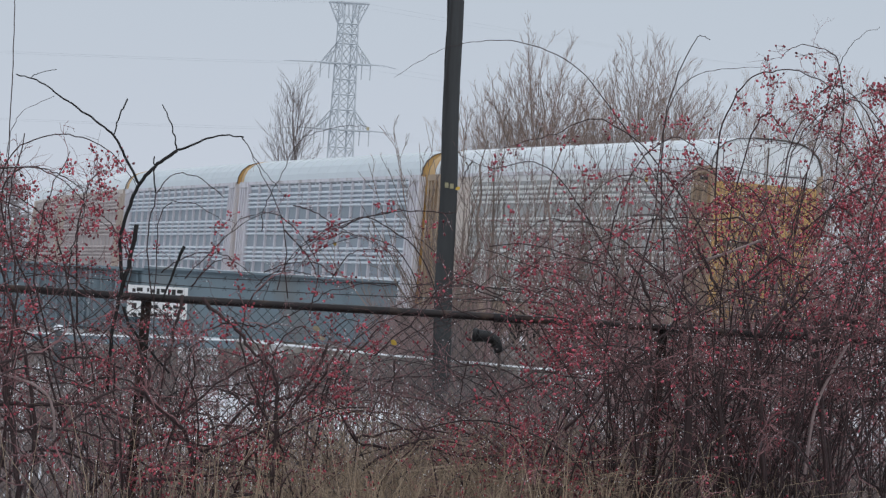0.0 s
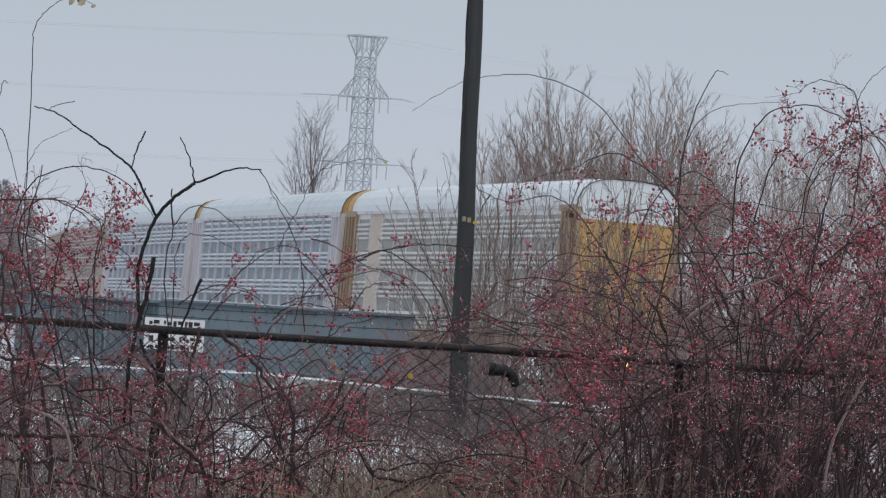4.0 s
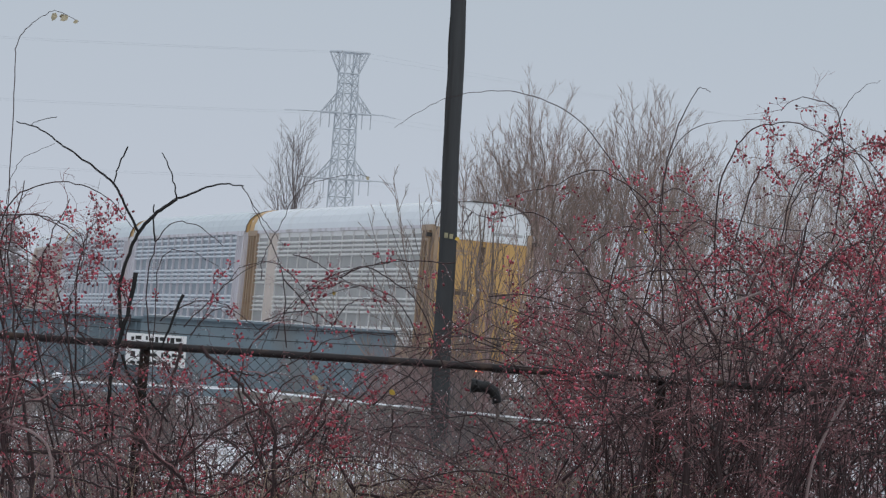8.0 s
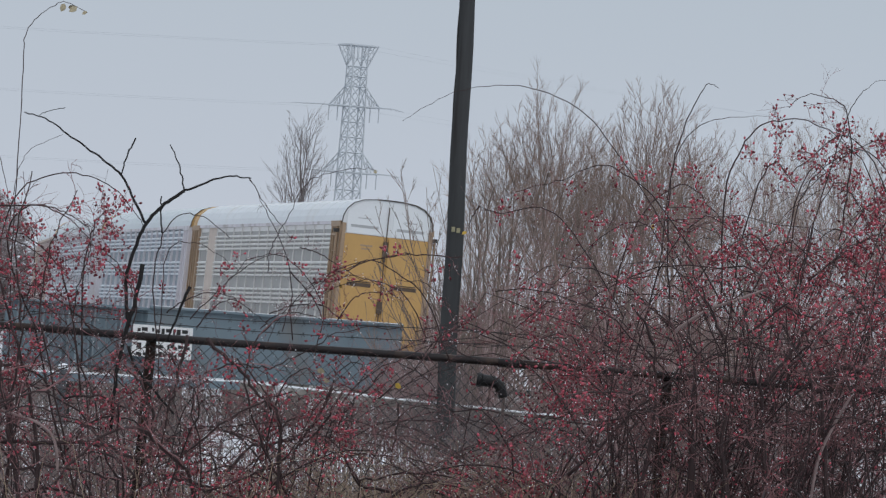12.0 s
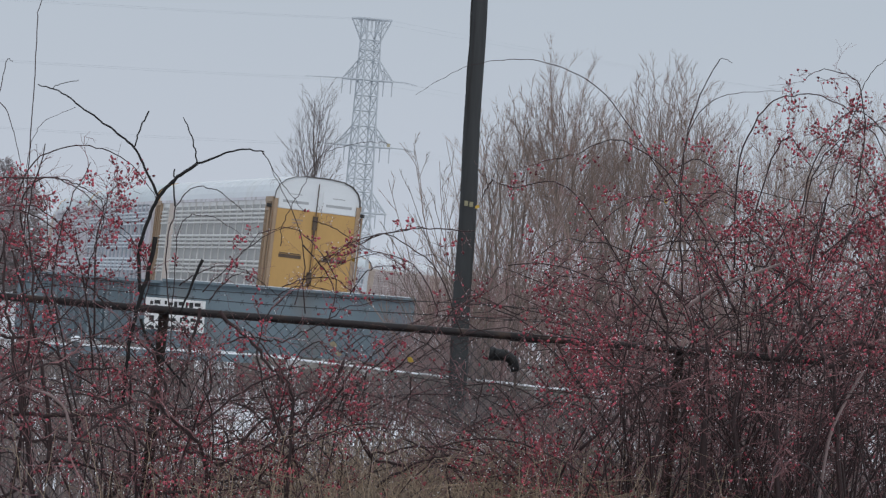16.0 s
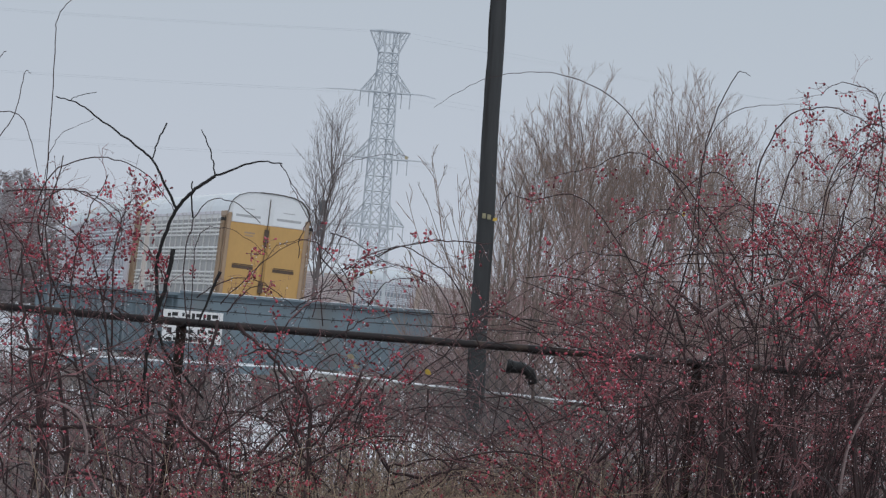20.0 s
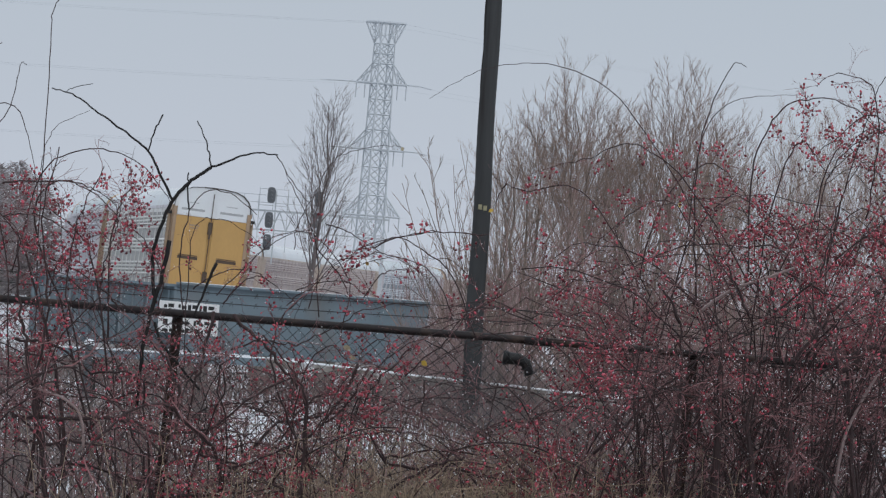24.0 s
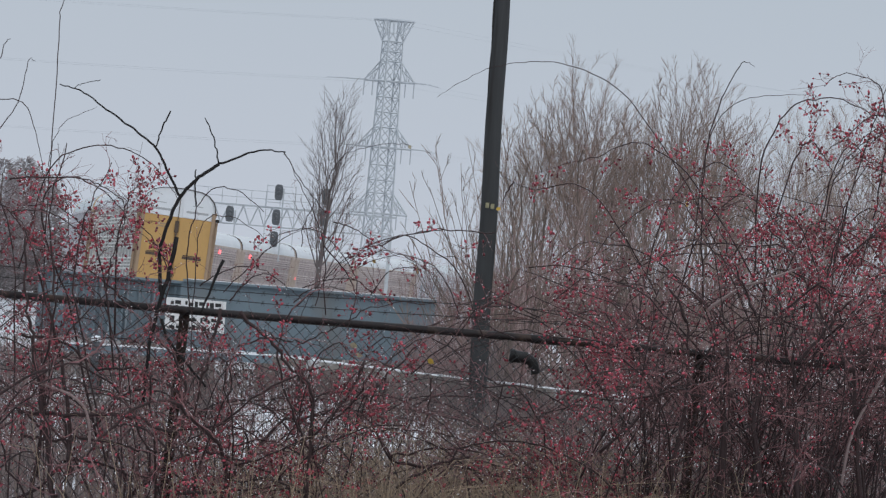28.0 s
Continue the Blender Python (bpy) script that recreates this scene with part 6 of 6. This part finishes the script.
# slender arcs over the open middle
b = Rose()
for i, (r0, a) in enumerate((
    (0.0028, [(-0.380, 30.70, 2.674), (-0.388, 30.70, 2.768), (-0.347, 30.70, 2.879), (-0.306, 30.70, 2.962), (-0.250, 30.70, 3.103), (-0.182, 30.70, 3.183), (-0.041, 30.70, 3.236), (0.079, 30.70, 3.258), (0.145, 30.70, 3.246)]),
    (0.0030, [(0.617, 30.60, 2.827), (0.416, 30.60, 2.825), (0.260, 30.60, 2.812), (0.096, 30.60, 2.760), (-0.046, 30.60, 2.680), (-0.170, 30.60, 2.573), (-0.234, 30.60, 2.449)]),
    (0.0030, [(0.466, 30.60, 2.388), (0.361, 30.60, 2.587), (0.237, 30.60, 2.659), (0.103, 30.60, 2.669), (-0.026, 30.60, 2.620), (-0.138, 30.60, 2.546), (-0.231, 30.60, 2.420)]),
    (0.0022, [(-1.731, 30.60, 2.976), (-1.721, 30.60, 3.110), (-1.657, 30.60, 3.227), (-1.504, 30.60, 3.311)]),
    (0.0030, [(-0.514, 30.40, 3.158), (-0.460, 30.40, 3.077), (-0.377, 30.40, 2.966), (-0.304, 30.40, 2.890), (-0.283, 30.40, 2.856)]),
    (0.0034, [(-0.925, 30.50, 2.274), (-0.970, 30.50, 2.536), (-0.952, 30.50, 2.773), (-0.911, 30.50, 2.888), (-0.833, 30.50, 2.945), (-0.714, 30.50, 2.925), (-0.588, 30.50, 2.833)]),
    (0.0030, [(-0.286, 30.60, 2.371), (-0.253, 30.60, 2.507), (-0.132, 30.60, 2.650), (-0.020, 30.60, 2.727)]),
)):
    pts = jitter(curve_points(a, 5), 0.0035)
    if i in (1, 2, 6):
        cane(b, pts, r0, rnd, 6, 3.0, 0.2, 0.07)
    else:
        b.canes.append(Geo().tube(pts, r0, r0 * 0.5, 5, knots=0.2))
finish(b, "rose_bush", "slender arching rose canes with few hips over the fence")

# hips crowding over the west end of the fence
b = Rose()
for r0, a in (
    (0.0045, [(-1.906, 30.30, 2.891), (-1.849, 30.30, 2.908), (-1.695, 30.30, 2.923), (-1.543, 30.30, 2.927), (-1.432, 30.30, 2.895), (-1.334, 30.30, 2.842), (-1.306, 30.30, 2.783)]),
    (0.0045, [(-1.896, 30.37, 2.723), (-1.839, 30.37, 2.740), (-1.716, 30.37, 2.744), (-1.604, 30.37, 2.697), (-1.522, 30.37, 2.628), (-1.467, 30.37, 2.494)]),
    (0.0045, [(-1.371, 30.44, 2.356), (-1.366, 30.44, 2.471), (-1.338, 30.44, 2.597), (-1.307, 30.44, 2.723), (-1.297, 30.44, 2.847), (-1.247, 30.44, 2.922)]),
    (0.0065, [(-1.261, 30.51, 2.303), (-1.336, 30.51, 2.364), (-1.433, 30.51, 2.433), (-1.566, 30.51, 2.502), (-1.692, 30.51, 2.538), (-1.832, 30.51, 2.553)]),
    (0.0040, [(-1.580, 30.58, 2.456), (-1.593, 30.58, 2.609), (-1.625, 30.58, 2.822), (-1.668, 30.58, 2.942), (-1.695, 30.58, 3.097)]),
    (0.0040, [(-1.077, 30.65, 2.261), (-1.056, 30.65, 2.441), (-1.135, 30.65, 2.612), (-1.248, 30.65, 2.721), (-1.369, 30.65, 2.755), (-1.500, 30.65, 2.730)]),
    (0.0040, [(-1.648, 30.72, 2.333), (-1.616, 30.72, 2.484), (-1.523, 30.72, 2.610), (-1.381, 30.72, 2.681), (-1.216, 30.72, 2.665), (-1.150, 30.72, 2.581)]),
):
    cane(b, jitter(curve_points(a, 5)), r0, rnd, 12, 1.1, 0.05, 0.13)
finish(b, "rose_bush", "arching leafless rose canes crowded with red hips")

# the dead forked branch
deadwood = thing("dead_branch", Matrix.Identity(4), "black wet dead forked branch standing at the fence", "branch")
for nm, r0, r1, a in (
    ("stem", 0.0095, 0.012, [(-1.132, 30.40, 1.793), (-1.120, 30.40, 2.146), (-1.063, 30.40, 2.444), (-1.029, 30.40, 2.664)]),
    ("fork", 0.0085, 0.0075, [(-1.079, 30.40, 2.340), (-1.095, 30.40, 2.442), (-1.108, 30.40, 2.588), (-1.072, 30.40, 2.767), (-1.014, 30.40, 2.903), (-0.927, 30.40, 2.997), (-0.844, 30.40, 3.062)]),
    ("limb", 0.0062, 0.003, [(-0.844, 30.40, 3.062), (-0.716, 30.40, 3.122), (-0.616, 30.40, 3.155), (-0.504, 30.40, 3.152)]),
    ("limb", 0.0062, 0.0025, [(-1.030, 30.40, 2.872), (-1.103, 30.40, 2.999), (-1.177, 30.40, 3.117), (-1.295, 30.40, 3.205), (-1.448, 30.40, 3.297), (-1.572, 30.40, 3.376), (-1.697, 30.40, 3.405)]),
    ("spur", 0.0038, 0.0045, [(-1.177, 30.40, 3.117), (-1.155, 30.40, 3.216), (-1.118, 30.40, 3.312)]),
    ("spur", 0.0045, 0.0028, [(-0.844, 30.40, 3.062), (-0.876, 30.40, 3.177), (-0.934, 30.40, 3.296)]),
    ("spur", 0.0048, 0.0035, [(-0.947, 30.40, 2.834), (-0.957, 30.40, 2.966), (-0.959, 30.40, 3.024)]),
    ("spur", 0.002, 0.002, [(-1.626, 30.40, 3.395), (-1.575, 30.40, 3.422), (-1.486, 30.40, 3.444)]),
    ("stub", 0.005, 0.0095, [(-0.875, 30.40, 2.282), (-0.827, 30.40, 2.432), (-0.781, 30.40, 2.571)]),
    ("runner", 0.006, 0.008, [(-0.817, 30.40, 1.904), (-0.945, 30.40, 2.042), (-1.041, 30.40, 2.152), (-1.071, 30.40, 2.238)]),
):
    pts = curve_points(a)
    pts = [p + Vector((rnd.gauss(0, 0.0022), 0, rnd.gauss(0, 0.0022))) for p in pts]
    part(nm, Geo().tube(pts, r0, r1, 7, knots=0.2), M_DEADWOOD, deadwood, smooth=True)


# withered leaves
def leaf(name, p, size, material, seed, label):
    r = random.Random(seed)
    d = Vector((r.gauss(0, 1), r.gauss(0, 0.4), -0.6)).normalized()
    s = d.cross(Vector((0.2, 1, 0.1))).normalized()
    p, g = Vector(p), Geo()
    n = Vector((0, 0.002, 0))
    ring = [p, p + d * size * 0.3 + s * size * 0.32, p + d * size * 0.7 + s * size * 0.26, p + d * size, p + d * size * 0.7 - s * size * 0.26, p + d * size * 0.3 - s * size * 0.32]
    g.loft([[q - n for q in ring], [q + n for q in ring]])
    return solo(name, g, material, label, "leaf", group="last leaves")


for i, (p, s, m, lab) in enumerate((((0.324, 30.90, 2.141), 0.045, M_LEAF, "small yellow leaf caught in the fence"), ((-0.091, 30.90, 2.188), 0.05, M_PALELEAF, "withered brown leaf on the fence"),
                                    ((-0.058, 30.90, 2.136), 0.04, M_PALELEAF, "withered brown leaf on the fence"), ((-0.002, 30.90, 2.642), 0.03, M_LEAF, "small yellow leaf on a cane"),
                                    ((1.619, 30.90, 3.083), 0.032, M_LEAF, "small yellow leaf on a cane"), ((0.641, 30.90, 2.967), 0.03, M_LEAF, "small yellow leaf on a cane"), ((0.129, 30.70, 3.250), 0.03, M_PALELEAF, "withered leaf on a cane"),
                                    ((-1.544, 30.60, 3.993), 0.05, M_PALELEAF, "withered hanging leaf on a tall stem"), ((-1.514, 30.60, 3.989), 0.06, M_PALELEAF, "withered hanging leaf on a tall stem"),
                                    ((-1.478, 30.60, 3.980), 0.05, M_PALELEAF, "withered hanging leaf on a tall stem"), ((-1.426, 30.60, 3.960), 0.03, M_PALELEAF, "withered hanging leaf on a tall stem"))):
    leaf("leaf", p, s, m, i, lab)


# dead grass along the bank
def grass():
    g, rnd = Geo(), random.Random(21)
    for _ in range(5500):
        x, y = rnd.gauss(0.75, 0.8), rnd.uniform(28.5, 36)
        z = ground_z(x, y) - 0.03
        h = rnd.uniform(0.35, 0.85) * (1.0 if rnd.random() < 0.8 else 1.3)
        dx, dy = rnd.gauss(0, 0.14), rnd.gauss(0, 0.1)
        w = rnd.uniform(0.0015, 0.0035)
        g.tube([(x, y, z), (x + dx * 0.35 * h, y + dy * 0.3 * h, z + h * 0.55), (x + dx * h, y + dy * h, z + h * 0.9), (x + dx * 2.0 * h, y + dy * 1.6 * h, z + h * 0.95)], w, 0.0006, 3, cap=False)
    solo("dead_grass", g, M_GRASS, "tall dead tan grass along the fence", "grass", "stuff")


grass()


# weeds on the field behind the fence, thinner where the snow shows
def weeds():
    g, rnd = Geo(), random.Random(22)
    n = 0
    while n < 11500:
        y = rnd.uniform(38, 112) if n < 6000 else rnd.uniform(104, 129.5)
        x = rnd.uniform(-0.09, 0.09) * y
        if y < 111 and noise.noise((x * 0.45, y * 0.06, 3.0)) < 0.06:
            continue
        n += 1
        if y < 111 and x < 0.01 * y and rnd.random() < 0.15:
            continue
        z = ground_z(x, y) - 0.03
        h = rnd.uniform(0.35, 1.0) if y > 104 or y < 50 else rnd.uniform(0.25, 0.65)
        dx, dy = rnd.gauss(0, 0.16), rnd.gauss(0, 0.16)
        r = rnd.uniform(0.004, 0.009)
        top = Vector((x + dx * h, y + dy * h, z + h))
        g.tube([(x, y, z), (x + dx * 0.4 * h, y + dy * 0.4 * h, z + h * 0.5), top], r, r * 0.4, 3, cap=False)
        for k in range(2):
            u = rnd.uniform(0.4, 0.9)
            q = Vector((x, y, z)).lerp(top, u)
            g.tube([q, q + Vector((rnd.gauss(0, 0.12), rnd.gauss(0, 0.12), rnd.uniform(0.1, 0.3)))], r * 0.6, r * 0.3, 3, cap=False)
    for _ in range(4200):
        x, y = rnd.uniform(-3.1, 0.5), rnd.uniform(30.5, 40)
        if x < -1.3 and rnd.random() < 0.6:
            continue
        z = ground_z(x, y) - 0.03
        h = rnd.uniform(0.15, 0.62) * (0.7 + 0.9 * max(noise.noise((x * 1.7, y * 0.3, 8.0)) + 0.3, 0))
        dx, dy, r = rnd.gauss(0, 0.3), rnd.gauss(0, 0.25), rnd.uniform(0.0012, 0.0035)
        g.tube([(x, y, z), (x + dx * 0.3 * h, y + dy * 0.3 * h, z + h * 0.5), (x + dx * h + rnd.gauss(0, 0.03), y + dy * h, z + h)], r, r * 0.4, 3, cap=False)
        for k in range(2):
            u = rnd.uniform(0.3, 0.9)
            q = Vector((x + dx * u * u * h, y + dy * u * u * h, z + h * u))
            g.tube([q, q + Vector((rnd.gauss(0, 0.07), rnd.gauss(0, 0.05), rnd.uniform(0.0, 0.14)))], r * 0.7, r * 0.3, 3, cap=False)
    for _ in range(3200):
        x, y = rnd.uniform(1.05, 3.9), rnd.uniform(31.6, 40)
        z = ground_z(x, y) - 0.03
        h = rnd.uniform(0.3, 1.0)
        dx, dy, r = rnd.gauss(0, 0.3), rnd.gauss(0, 0.25), rnd.uniform(0.0015, 0.004)
        g.tube([(x, y, z), (x + dx * 0.3 * h, y + dy * 0.3 * h, z + h * 0.5), (x + dx * h, y + dy * h, z + h)], r, r * 0.4, 3, cap=False)
        for k in range(3):
            u = rnd.uniform(0.2, 0.9)
            q = Vector((x + dx * u * u * h, y + dy * u * u * h, z + h * u))
            g.tube([q, q + Vector((rnd.gauss(0, 0.10), rnd.gauss(0, 0.06), rnd.uniform(0.0, 0.14)))], r * 0.7, r * 0.3, 3, cap=False)
    solo("dead_weeds", g, M_BRUSH, "brown dead weed stems over the snowy field", "weeds", "stuff")


weeds()


# ---- what moves ----
def motions():
    times = [i * 1.0 for i in range(29)]
    for i, c in enumerate(CARS):
        walk(c, [(t, car_pose(SPEED * t + HALF + PITCH * i)) for t in times])
    # the marker's glare disc tips up to flash, then lies face down again
    def tip(t, deg):
        return (t, pose(-0.19, -0.05, 0.70, 0, deg, 0))

    rows = [tip(0.0, -95)]
    for t in (0.86, 2.42, 3.94, 5.46, 6.98, 8.47, 9.97, 11.48):
        rows += [tip(t - 0.11, -95), tip(t - 0.085, -48), tip(t - 0.06, 0), tip(t + 0.06, 0), tip(t + 0.085, -48), tip(t + 0.11, -95)]
    rows.append(tip(28.0, -95))
    walk(GLARE_DISC, rows)


motions()
